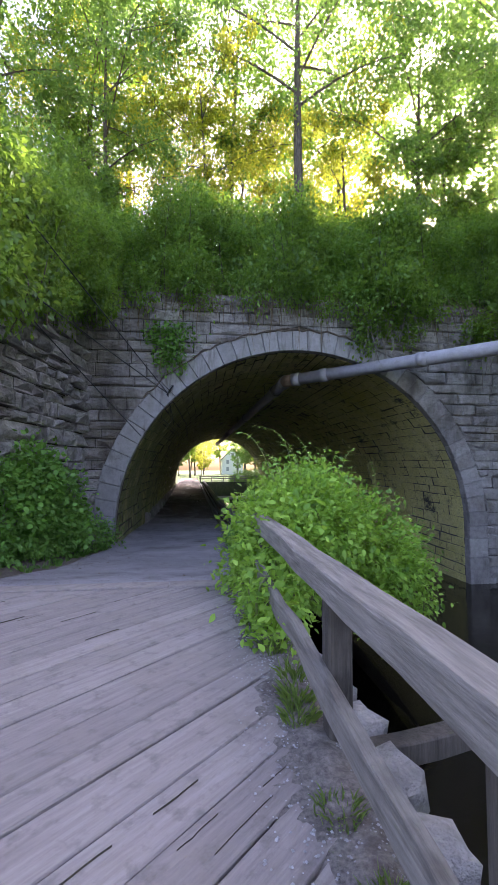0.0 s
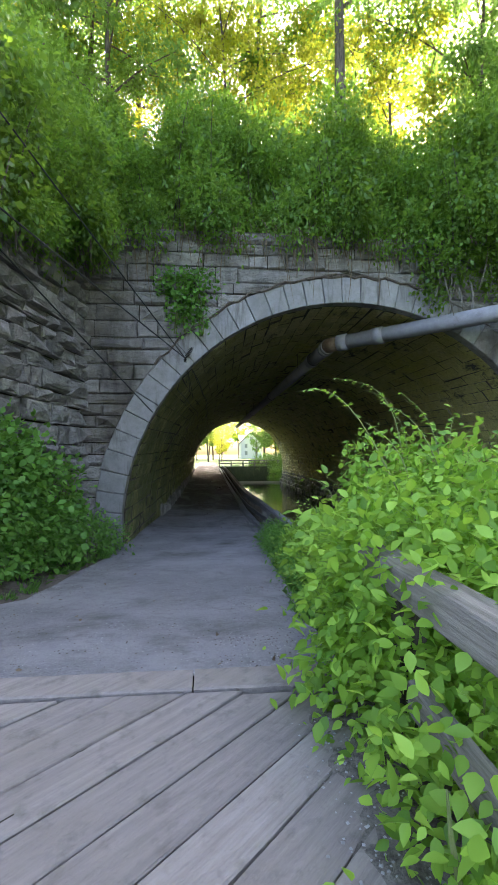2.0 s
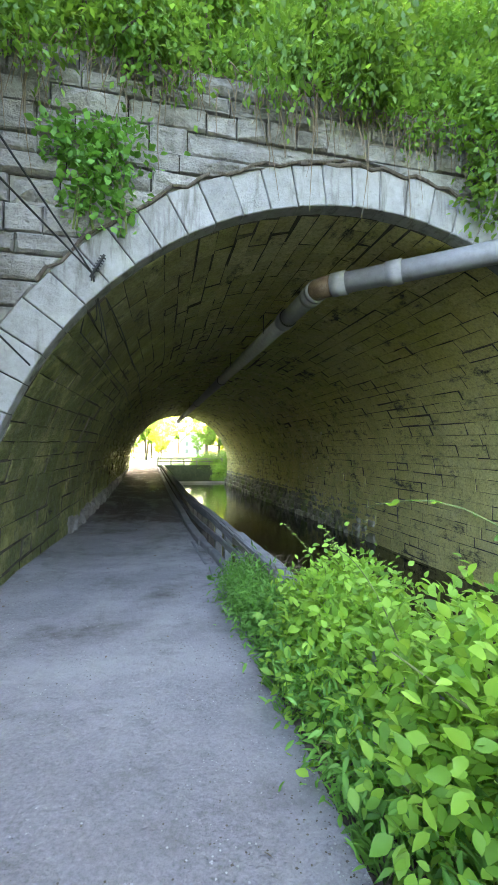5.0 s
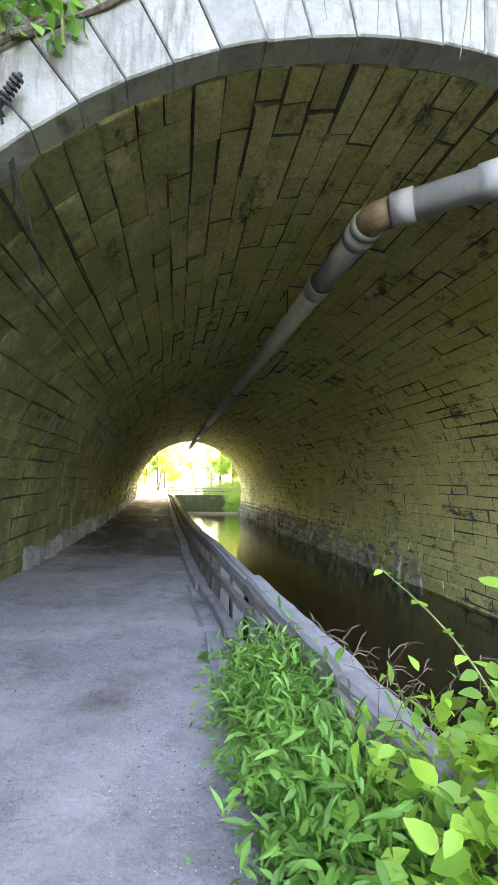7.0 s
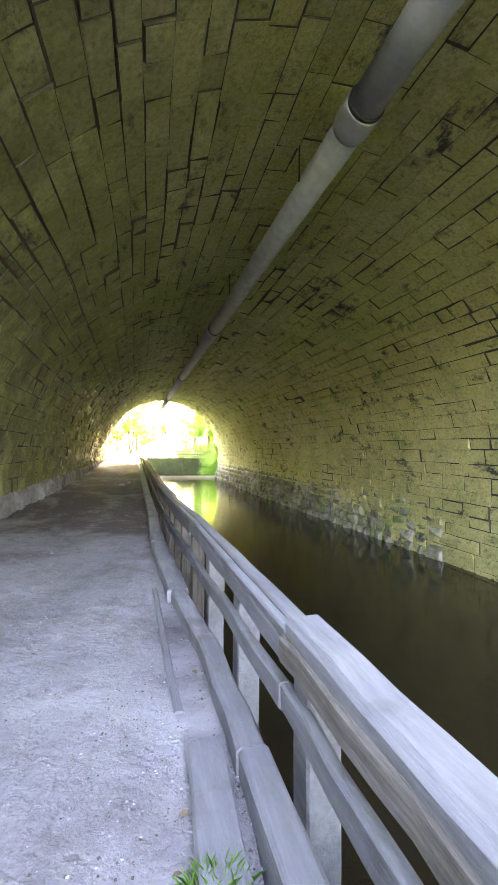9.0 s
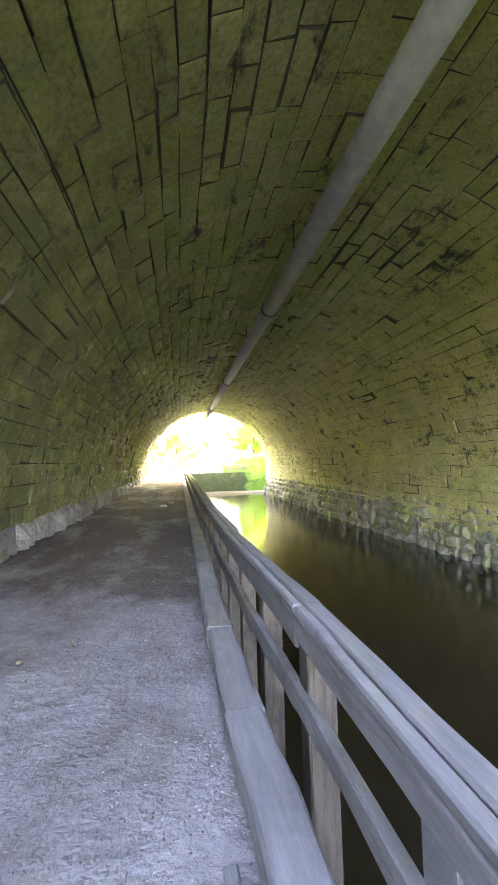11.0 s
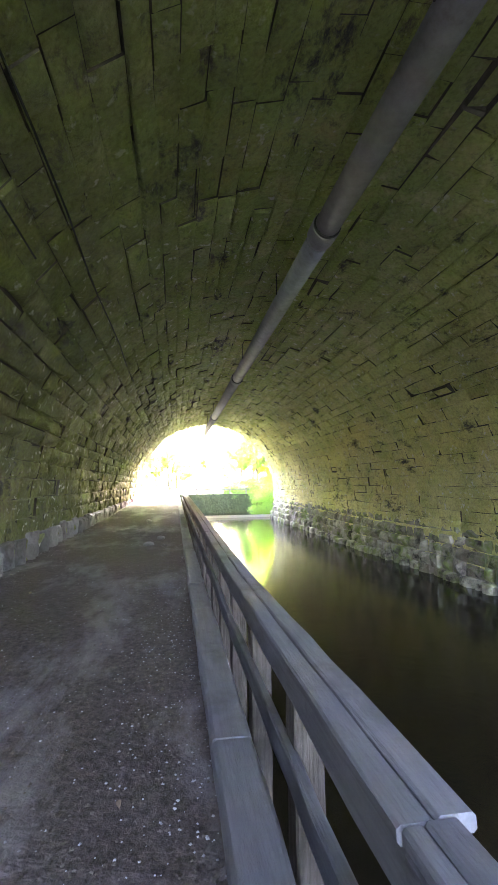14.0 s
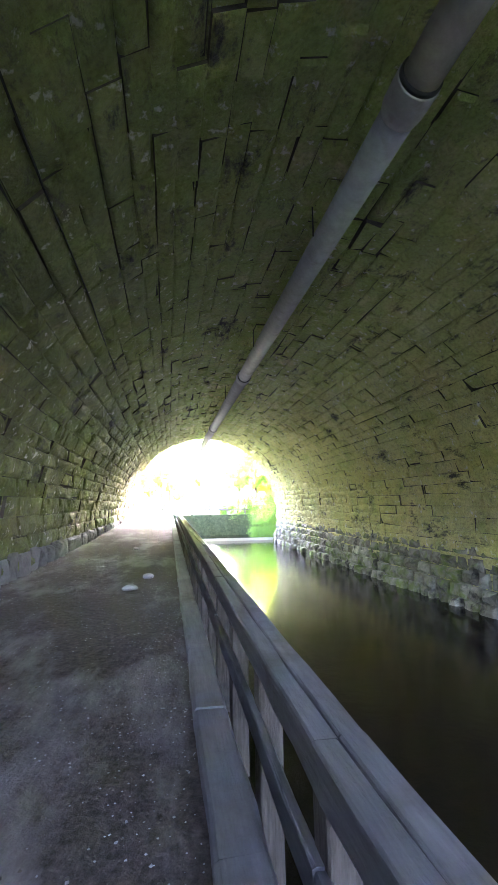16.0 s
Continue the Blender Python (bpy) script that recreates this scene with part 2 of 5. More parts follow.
L_GRASS = leaf_material("grass blade", (0.09, 0.17, 0.03), (0.22, 0.33, 0.06), (0.25, 0.40, 0.06), 0.35)

M_WATER, wt, wb, wpos = start("canal water")
wb.inputs["Base Color"].default_value = (0.014, 0.011, 0.006, 1)
wb.inputs["Roughness"].default_value, wb.inputs["IOR"].default_value = 0.02, 1.33
bump(wt, wb, ((1.6, 0.004, None), (7, 0.0012, None)), wpos)
M_FOAM = surface("foam", (0.65, 0.68, 0.68), (0.85, 0.86, 0.86), 0, 9, relief=((12, 0.02, None),), rough=0.6)
M_GLASS = surface("window pane", (0.30, 0.32, 0.33), (0.36, 0.38, 0.4), 0, 3, relief=((2, 0.0005, None),), rough=0.1)
M_GRIME = surface("black grime in the joints", (0.04, 0.035, 0.025), (0.12, 0.105, 0.075), 0, 5, relief=((20, 0.01, None),))

M_PATH, pt, pb, ppos = start("towpath of asphalt, grit and earth")
asph = mixer(pt, noise_of(pt, ppos, 38, 7, 0.7, 0.3, 0.7), (0.15, 0.145, 0.15), (0.26, 0.25, 0.258))
asph = mixer(pt, noise_of(pt, ppos, 0.55, 8, 0.7, 0.52, 0.68), asph, (0.085, 0.076, 0.07))
asph = mixer(pt, noise_of(pt, ppos, 0.6, 9, 0.7, 0.44, 0.66), asph, (0.295, 0.284, 0.289))
asph = mixer(pt, noise_of(pt, ppos, 2.6, 9, 0.75, 0.53, 0.76), asph, (0.12, 0.112, 0.11))
earth = mixer(pt, noise_of(pt, ppos, 22, 8, 0.75, 0.3, 0.7), (0.03, 0.024, 0.019), (0.125, 0.10, 0.083))
earth = mixer(pt, noise_of(pt, ppos, 1.1, 9, 0.7, 0.5, 0.62, (1, 0.35, 1)), earth, (0.18, 0.16, 0.147))
sep = pt.nodes.new("ShaderNodeSeparateXYZ")
pt.links.new(ppos, sep.inputs[0])
ramp, wob, add = pt.nodes.new("ShaderNodeMapRange"), noise_of(pt, ppos, 0.35, 6, 0.7, 0.2, 0.8), pt.nodes.new("ShaderNodeMath")
ramp.inputs[1].default_value, ramp.inputs[2].default_value, ramp.inputs[3].default_value, ramp.inputs[4].default_value = 16.5, 26.5, -0.6, 0.6
pt.links.new(sep.outputs[1], ramp.inputs[0])
add.operation, add.use_clamp = "ADD", True
pt.links.new(ramp.outputs[0], add.inputs[0])
pt.links.new(wob, add.inputs[1])
sharp = pt.nodes.new("ShaderNodeMapRange")
sharp.inputs[1].default_value, sharp.inputs[2].default_value = 0.35, 0.65
pt.links.new(add.outputs[0], sharp.inputs[0])
pt.links.new(mixer(pt, sharp.outputs[0], asph, earth), pb.inputs["Base Color"])
pb.inputs["Roughness"].default_value, pb.inputs["Specular IOR Level"].default_value = 0.9, 0.25
bump(pt, pb, ((60, 0.008, None), (9, 0.02, None), (2.5, 0.04, None)), ppos)
M_MOSSWALL = surface("mossy dark wall", (0.025, 0.038, 0.016), (0.07, 0.085, 0.04), 0, 4, None, relief=((5, 0.04, None),))


# ---- kit ----
rnd = random.Random(7)
rng = np.random.default_rng(11)


def link(name, verts, faces, mat, parent=None, label="", smooth=False):
    me = bpy.data.meshes.new(name)
    me.from_pydata([tuple(v) for v in verts], [], faces)
    me.materials.append(mat)
    if smooth:
        me.polygons.foreach_set("use_smooth", [True] * len(me.polygons))
    me.update()
    ob = new(name, me)
    if parent:
        ob.parent = parent
    if label:
        ob["label"] = label
    return ob


def part(name, bm, mat, parent, label="", smooth=False):
    me = bpy.data.meshes.new(name)
    bm.to_mesh(me)
    bm.free()
    me.materials.append(mat)
    if smooth:
        me.polygons.foreach_set("use_smooth", [True] * len(me.polygons))
    ob = new(name, me)
    if parent:
        ob.parent = parent
    if label:
        ob["label"] = label
    return ob


def thing(name, label, category, group="", kind="", at=(0, 0, 0)):
    ob = new(name)
    ob.location = at
    ob.empty_display_size = 0.1
    return tagged(ob, label, category, group, kind)


def beam(a, b, w, h, segs=6, warp=0.006, up=(0, 0, 1), bevel=0.01, seed=0):
    """A bevelled, slightly bowed timber from a to b, w wide and h high, its top's middle on the line a-b."""
    r = random.Random(seed)
    a, b, up = Vector(a), Vector(b), Vector(up)
    d = (b - a).normalized()
    side = d.cross(up).normalized()
    top = side.cross(d).normalized()
    bm = bmesh.new()
    rings = []
    for i in range(segs + 1):
        c = a.lerp(b, i / segs) + side * r.uniform(-warp, warp) + top * r.uniform(-warp, warp)
        k = bevel
        prof = ((-w / 2 + k, 0), (w / 2 - k, 0), (w / 2, -k), (w / 2, -h + k), (w / 2 - k, -h), (-w / 2 + k, -h), (-w / 2, -h + k), (-w / 2, -k))
        rings.append([bm.verts.new(c + side * (x + r.uniform(-warp, warp) * 0.4) + top * (z + r.uniform(-warp, warp) * 0.4)) for x, z in prof])
    for p, q in zip(rings, rings[1:]):
        for i in range(8):
            bm.faces.new((p[i], p[(i + 1) % 8], q[(i + 1) % 8], q[i]))
    bm.faces.new(rings[0][::-1])
    bm.faces.new(rings[-1])
    bmesh.ops.recalc_face_normals(bm, faces=bm.faces)
    return bm


def tube(pts, radii, sides=8):
    """A closed tube along points."""
    bm = bmesh.new()
    pts = [Vector(p) for p in pts]
    rings = []
    for i, p in enumerate(pts):
        d = (pts[min(i + 1, len(pts) - 1)] - pts[max(i - 1, 0)]).normalized()
        ref = Vector((0, 0, 1)) if abs(d.z) < 0.9 else Vector((1, 0, 0))
        s = d.cross(ref).normalized()
        u = s.cross(d)
        rr = radii[i] if isinstance(radii, (list, tuple)) else radii
        rings.append([bm.verts.new(p + (s * math.cos(k * math.tau / sides) + u * math.sin(k * math.tau / sides)) * rr) for k in range(sides)])
    for p, q in zip(rings, rings[1:]):
        for k in range(sides):
            bm.faces.new((p[k], p[(k + 1) % sides], q[(k + 1) % sides], q[k]))
    bm.faces.new(rings[0][::-1])
    bm.faces.new(rings[-1])
    bmesh.ops.recalc_face_normals(bm, faces=bm.faces)
    return bm


def merge(bms):
    out = bmesh.new()
    for b in bms:
        me = bpy.data.meshes.new("tmp")
        b.to_mesh(me)
        b.free()
        out.from_mesh(me)
        bpy.data.meshes.remove(me)
    return out


def leaves(name, places, ways, sizes, mat, parent, label="", width=0.55, droop=0.25, fine=False):
    """Folded leaves as one mesh: places (n,3), ways (n,3) along the leaf, sizes (n)."""
    P, W, S = np.asarray(places, float), np.asarray(ways, float), np.asarray(sizes, float)[:, None]
    n = len(P)
    W = W / (np.linalg.norm(W, axis=1)[:, None] + 1e-9)
    U = rng.normal(size=(n, 3)) * 0.5 + np.array([0, 0, 1.0])
    A = np.cross(W, U)
    A /= np.linalg.norm(A, axis=1)[:, None] + 1e-9
    N = np.cross(A, W)
    wd = width * S * 0.5
    if fine:
        pts = [P, P + W * S * 0.2 + A * wd * 0.72 + N * S * 0.05, P + W * S * 0.45 + A * wd + N * S * 0.06, P + W * S * 0.74 + A * wd * 0.62 - N * S * droop * 0.1,
               P + W * S - N * S * droop * 0.6, P + W * S * 0.74 - A * wd * 0.62 - N * S * droop * 0.1, P + W * S * 0.45 - A * wd + N * S * 0.06, P + W * S * 0.2 - A * wd * 0.72 + N * S * 0.05,
               P + W * S * 0.4 - N * S * 0.02, P + W * S * 0.72 - N * S * (0.03 + droop * 0.2)]
        k, quads = 10, np.array([[0, 1, 8], [1, 2, 8], [2, 9, 8], [2, 3, 9], [3, 4, 9], [4, 5, 9], [5, 6, 9], [6, 8, 9], [6, 7, 8], [7, 0, 8]])
    else:
        pts = [P, P + W * S * 0.45 + A * wd + N * S * 0.05, P + W * S - N * S * droop * 0.5, P + W * S * 0.45 - A * wd + N * S * 0.05]
        k, quads = 4, np.array([[0, 1, 2], [0, 2, 3]])
    V = np.stack(pts, 1).reshape(-1, 3)
    Fc = (quads[None] + (np.arange(n) * k)[:, None, None]).reshape(-1, 3)
    me = bpy.data.meshes.new(name)
    me.vertices.add(len(V))
    me.vertices.foreach_set("co", V.ravel())
    me.loops.add(Fc.size)
    me.loops.foreach_set("vertex_index", Fc.ravel().astype(np.int32))
    me.polygons.add(len(Fc))
    me.polygons.foreach_set("loop_start", np.arange(0, Fc.size, 3, dtype=np.int32))
    me.polygons.foreach_set("loop_total", np.full(len(Fc), 3, dtype=np.int32))
    if fine:
        me.polygons.foreach_set("use_smooth", np.ones(len(Fc), dtype=bool))
    me.update()
    me.materials.append(mat)
    ob = new(name, me)
    if parent:
        ob.parent = parent
    if label:
        ob["label"] = label
    return ob


def lobes_cloud(lobes, n, shell=0.55, rough=0.13):
    """Points in and near the skin of ellipsoid lobes (x, y, z, rx, ry, rz), with their outward ways."""
    vol = np.array([l[3] * l[4] * l[5] for l in lobes]) ** 0.67
    pick = rng.choice(len(lobes), n, p=vol / vol.sum())
    L = np.array(lobes)[pick]
    d = rng.normal(size=(n, 3))
    d /= np.linalg.norm(d, axis=1)[:, None]
    r = (shell + (1 - shell) * rng.random(n) ** 0.5) * (1 + rough * (rng.random(n) - 0.5) * 2)
    return L[:, :3] + d * L[:, 3:] * r[:, None], d


def profile(pts, y):
    for (y0, z0), (y1, z1) in zip(pts, pts[1:]):
        if y <= y1:
            k = max(0, (y - y0) / (y1 - y0))
            return z0 + (z1 - z0) * k
    return pts[-1][1]


def stone_mesh(quad, place, proud, recess, bevel, rough, r):
    """A stone on a face: quad = four (u, v) corners in turn, place(u, v, depth) gives the point; depth counts out of the wall."""
    cu, cv = sum(q[0] for q in quad) / 4, sum(q[1] for q in quad) / 4
    w = max(abs(quad[1][0] - quad[0][0]), 0.05)
    h = max(abs(quad[2][1] - quad[1][1]), 0.05)
    fu, fv = max(0.3, 1 - 2 * bevel / w), max(0.3, 1 - 2 * bevel / h)
    outer = [place(u, v, -recess) for u, v in quad]
    mid = [place(u, v, proud - bevel * 0.7) for u, v in quad]
    inner = [place(cu + (u - cu) * fu + r.uniform(-1, 1) * bevel * 0.3, cv + (v - cv) * fv + r.uniform(-1, 1) * bevel * 0.3, proud + r.uniform(-rough, rough)) for u, v in quad]
    centre = place(cu + r.uniform(-0.2, 0.2) * w, cv + r.uniform(-0.2, 0.2) * h, proud + r.uniform(0, rough * 1.6))
    verts = outer + mid + inner + [centre]
    faces = []
    for i in range(4):
        j = (i + 1) % 4
        faces += [(i, j, 4 + j, 4 + i), (4 + i, 4 + j, 8 + j, 8 + i), (8 + i, 8 + j, 12)]
    return verts, faces


def masonry(parent, stones, mat, near, rest_label, piece="stone", limit=300, grime=False):
    """stones: (middle, verts, faces). The first `limit` within near(middle) become parts; the rest is one part."""
    V, Fc, Mi, count = [], [], [], 0
    for mid, verts, faces in stones:
        if near(mid) and count < limit:
            ob = link(piece, verts, faces, mat, parent)
            if grime and mid[-1]:
                ob.data.materials.append(M_GRIME)
                ob.data.polygons.foreach_set("material_index", [1 if i % 3 < mid[-1] else 0 for i in range(len(faces))])
            count += 1
        else:
            k = len(V)
            V += verts
            Fc += [tuple(i + k for i in f) for f in faces]
            Mi += [1 if grime and i % 3 < mid[-1] else 0 for i in range(len(faces))]
    if V:
        rest = tagged(link(piece + "work", V, Fc, mat, parent, rest_label), kind="stuff")
        if grime:
            rest.data.materials.append(M_GRIME)
            rest.data.polygons.foreach_set("material_index", Mi)


# ---- the plan ----
CX, CZ, RAD = 3.52, -0.23, 5.3           # the vault's axis and radius
Y0, Y1 = 13.55, 56.0                    # the two portals
RX, RZ, RR = 3.4, -0.45, 5.58           # the near ring's centre and radius, a little wider than the vault
WATER = -2.3
PATH_Z = [(-8, 0.0), (5.6, -0.015), (6.5, -0.12), (7.5, -0.27), (8.5, -0.4), (10, -0.55), (12, -0.68), (14, -0.78), (16, -0.84), (20, -0.88),
          (30, -0.95), (40, -0.85), (56, -0.6), (95, -0.55)]
KERB_X = [(5.6, 0.75), (7.5, 0.85), (10, 1.05), (13.5, 1.25), (15, 1.4), (60, 1.4)]
LEFT_X = [(5.6, -3.3), (9, -2.55), (12, -2.2), (13.55, -2.15), (14.2, -2.1), (20.5, -1.75), (60, -1.75)]


def path_z(y):
    return profile(PATH_Z, y)


def grid_sheet(name, xs, ys, height, mat, label, depth=0.0, kind="structure", category="ground"):
    verts = [(x, y, height(x, y)) for y in ys for x in xs]
    nx = len(xs)
    faces = [(j * nx + i, j * nx + i + 1, (j + 1) * nx + i + 1, (j + 1) * nx + i) for j in range(len(ys) - 1) for i in range(nx - 1)]
    if depth:
        k = len(verts)
        verts += [(x, y, z - depth) for x, y, z in verts]
        faces += [tuple(i + k for i in f)[::-1] for f in faces]
        ring = [i for i in range(nx)] + [j * nx + nx - 1 for j in range(1, len(ys))] + [(len(ys) - 1) * nx + i for i in range(nx - 2, -1, -1)] + [j * nx for j in range(len(ys) - 2, 0, -1)]
        for a, b in zip(ring, ring[1:] + ring[:1]):
            faces.append((b, a, a + k, b + k))
    ob = link(name, verts, faces, mat, smooth=not depth)
    return tagged(ob, label, category, kind=kind)


def steps(a, b, d):
    n = max(1, round((b - a) / d))
    return [a + (b - a) * i / n for i in range(n + 1)]


def bumpy(x, y, s, a):
    return a * noise.noise(Vector((x * s, y * s, 0.3)))


# ground: one sheet out to the horizon, under the canal's bed
grid_sheet("ground", [-900, -300, -100, -40, 0, 40, 100, 300, 900], [-900, -300, -100, -40, 0, 50, 100, 300, 900], lambda x, y: -3.6, M_GRASS, "grassy ground reaching to the far distance")

# water
link_w = grid_sheet("water", steps(-1, 40, 4), steps(-12, 57.0, 4), lambda x, y: WATER, M_WATER, "dark still canal water reflecting the vault", category="water")
grid_sheet("water_2", steps(-1, 40, 4), steps(57.2, 67, 4), lambda x, y: WATER - 0.25, M_WATER, "canal water below the weir", category="water")

# path
def path_sheet():
    ys = steps(5.77, 90, 0.5)
    verts, faces, n = [], [], 13
    for y in ys:
        a, b = profile(LEFT_X, y), profile(KERB_X, y)
        for i in range(n):
            x = a + (b - a) * i / (n - 1)
            verts.append((x, y, path_z(y) + bumpy(x, y, 0.9, 0.018) + 0.05 * max(0, (-1.0 - x)) * (1 if y > 15 else 0)))
    top = len(verts)
    for j in range(len(ys) - 1):
        for i in range(n - 1):
            k = j * n + i
            faces.append((k, k + 1, k + n + 1, k + n))
    verts += [(x, y, -3.7) for x, y, z in verts[:top]]
    for j in range(len(ys) - 1):
        for i in (0, n - 1):
            k = j * n + i
            f = (k, k + n, k + n + top, k + top)
            faces.append(f if i else f[::-1])
    return tagged(link("path", verts, faces, M_PATH, smooth=True), "worn grey asphalt towpath with patches of pale grit", "path", kind="structure")


path_sheet()

# ---- the vault ----
LOW_L, LOW_R = 1.2, 2.7
ARC = math.pi * RAD
S_END = LOW_L + ARC + LOW_R


def vault_at(s, y, d, rad=RAD):
    """A point of the vault's inner face at the arc length s from the path's wall foot, d metres out of the face."""
    k = min(max(1 - (y - Y0) / 7.0, 0), 1)
    cx, cz, rad = CX + (RX - CX) * k, CZ + (RZ - CZ) * k, rad + (RR - RAD) * k
    if s < LOW_L:
        return (cx - rad + d, y, cz - LOW_L + s)
    if s > LOW_L + ARC:
        return (cx + rad - d, y, cz - (s - LOW_L - ARC))
    a = math.pi - (s - LOW_L) / RAD
    return (cx + (rad - d) * math.cos(a), y, cz + (rad - d) * math.sin(a))


def build_vault():
    ss = steps(0, S_END, 0.3)
    ys = [Y0 + 0.22, Y0 + 3.5, Y0 + 7, 34, 44, Y1 - 0.05]
    verts = [vault_at(s, y, -0.035) for y in ys for s in ss] + [vault_at(s, y, -0.6) for y in ys for s in ss]
    n, k = len(ss), len(ss) * len(ys)
    faces = []
    for j in range(len(ys) - 1):
        for i in range(n - 1):
            q = (j * n + i, j * n + i + 1, (j + 1) * n + i + 1, (j + 1) * n + i)
            faces += [q, tuple(v + k for v in q)[::-1]]
    vault = tagged(link("wall_vault", verts, faces, M_MORTAR), "long barrel vault of mossy squared stone blocks over the canal", "tunnel", kind="structure")
    r = random.Random(3)
    stones = []
    s = 0.0
    while s < S_END - 0.1:
        h = r.uniform(0.27, 0.38)
        y = Y0 + 0.22 + r.uniform(-0.5, 0)
        while y < Y1 - 0.1:
            l = r.choice((0.45, 0.6, 0.75, 0.9, 1.1)) * r.uniform(0.85, 1.15)
            a, b = max(y, Y0 + 0.22), min(y + l, Y1 - 0.06)
            if b - a > 0.12:
                g = r.choice((0.002, 0.004, 0.008)) * (1 - 0.4 * min(max((a - 20) / 8, 0), 1))
                wob = [r.uniform(-0.012, 0.012) for _ in range(4)]
                quad = [(a + g, s + g + wob[0]), (b - g, s + g + wob[1]), (b - g, s + h - g + wob[2]), (a + g, s + h - g + wob[3])]
                deep = min(max((a - 20) / 8, 0), 1)
                pr = r.uniform(-0.006, 0.02 + 0.035 * deep)
                if r.random() < 0.05:
                    pr += r.choice((-0.008, 0.025))
                v, f = stone_mesh(quad, lambda u, w, d: vault_at(w, u, d), pr, 0.04, r.choice((0.008, 0.012, 0.022)) + 0.014 * deep, 0.02 + 0.035 * deep, r)
                stones.append(((a, s, (noise.noise(Vector((a * 0.35, s * 0.45, 2.0))) + r.uniform(-0.35, 0.35) > 0.12 + 0.5 * deep) + 1 - (deep > r.uniform(0.6, 1.8))), v, f))
            y += l
        s += h
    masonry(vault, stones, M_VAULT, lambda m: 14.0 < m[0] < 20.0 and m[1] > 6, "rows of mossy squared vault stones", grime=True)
    return vault


build_vault()


def rough_footing(name, label, base, rows, y0, y1, mat, sign):
    """Courses of rough boulders along a wall foot: rows of (z of the top, height, how far out)."""
    foot = tagged(new(name), label, "footing", kind="structure")
    r = random.Random(5)
    stones = []
    for top, h, out in rows:
        y = y0
        while y < y1:
            l = r.uniform(0.3, 0.75)
            o = out * r.uniform(0.75, 1.2) * min(1, 0.1 + max(0, y - (24 if sign < 0 else 15)) / 13)
            g = r.uniform(0.02, 0.045)
            z1, z0 = top + r.uniform(-0.05, 0.03), top - h
            quad = [(y + g, z0), (min(y + l, y1) - g, z0), (min(y + l, y1) - g - r.uniform(0, 0.05), z1), (y + g + r.uniform(0, 0.05), z1)]
            v, f = stone_mesh(quad, lambda u, w, d, o=o: (base + sign * (o + d), u, w), r.uniform(-0.05, 0.05) * min(1, 5 * out), out + 0.08, 0.07, 0.06, r)
            stones.append(((y, top), v, f))
            y += l
    masonry(foot, stones, mat, lambda m: m[0] < 40, "row of rough footing boulders")


rough_footing("wall_footing_right", "stepped courses of rough mossy footing stones along the water", CX + RAD,
              [(-0.75, 0.3, 0.05), (-1.05, 0.32, 0.12), (-1.37, 0.34, 0.2), (-1.71, 0.36, 0.3), (-2.05, 0.7, 0.42)], 23.0, Y1, M_FOOT, -1)
rough_footing("wall_footing_left", "row of rough dark footing stones beside the path", CX - RAD, [(-0.45, 0.75, 0.12)], 19, Y1, M_WING, 1)

# ---- the near portal ----
RING = 0.64
WALL_TOP = 6.8
FACE_L, FACE_R = -4.6, 24.0


def ring_x(z, side, rad):
    dz = z - RZ
    if dz <= 0:
        return RX + side * rad
    return RX + side * math.sqrt(max(0.0, rad * rad - dz * dz))


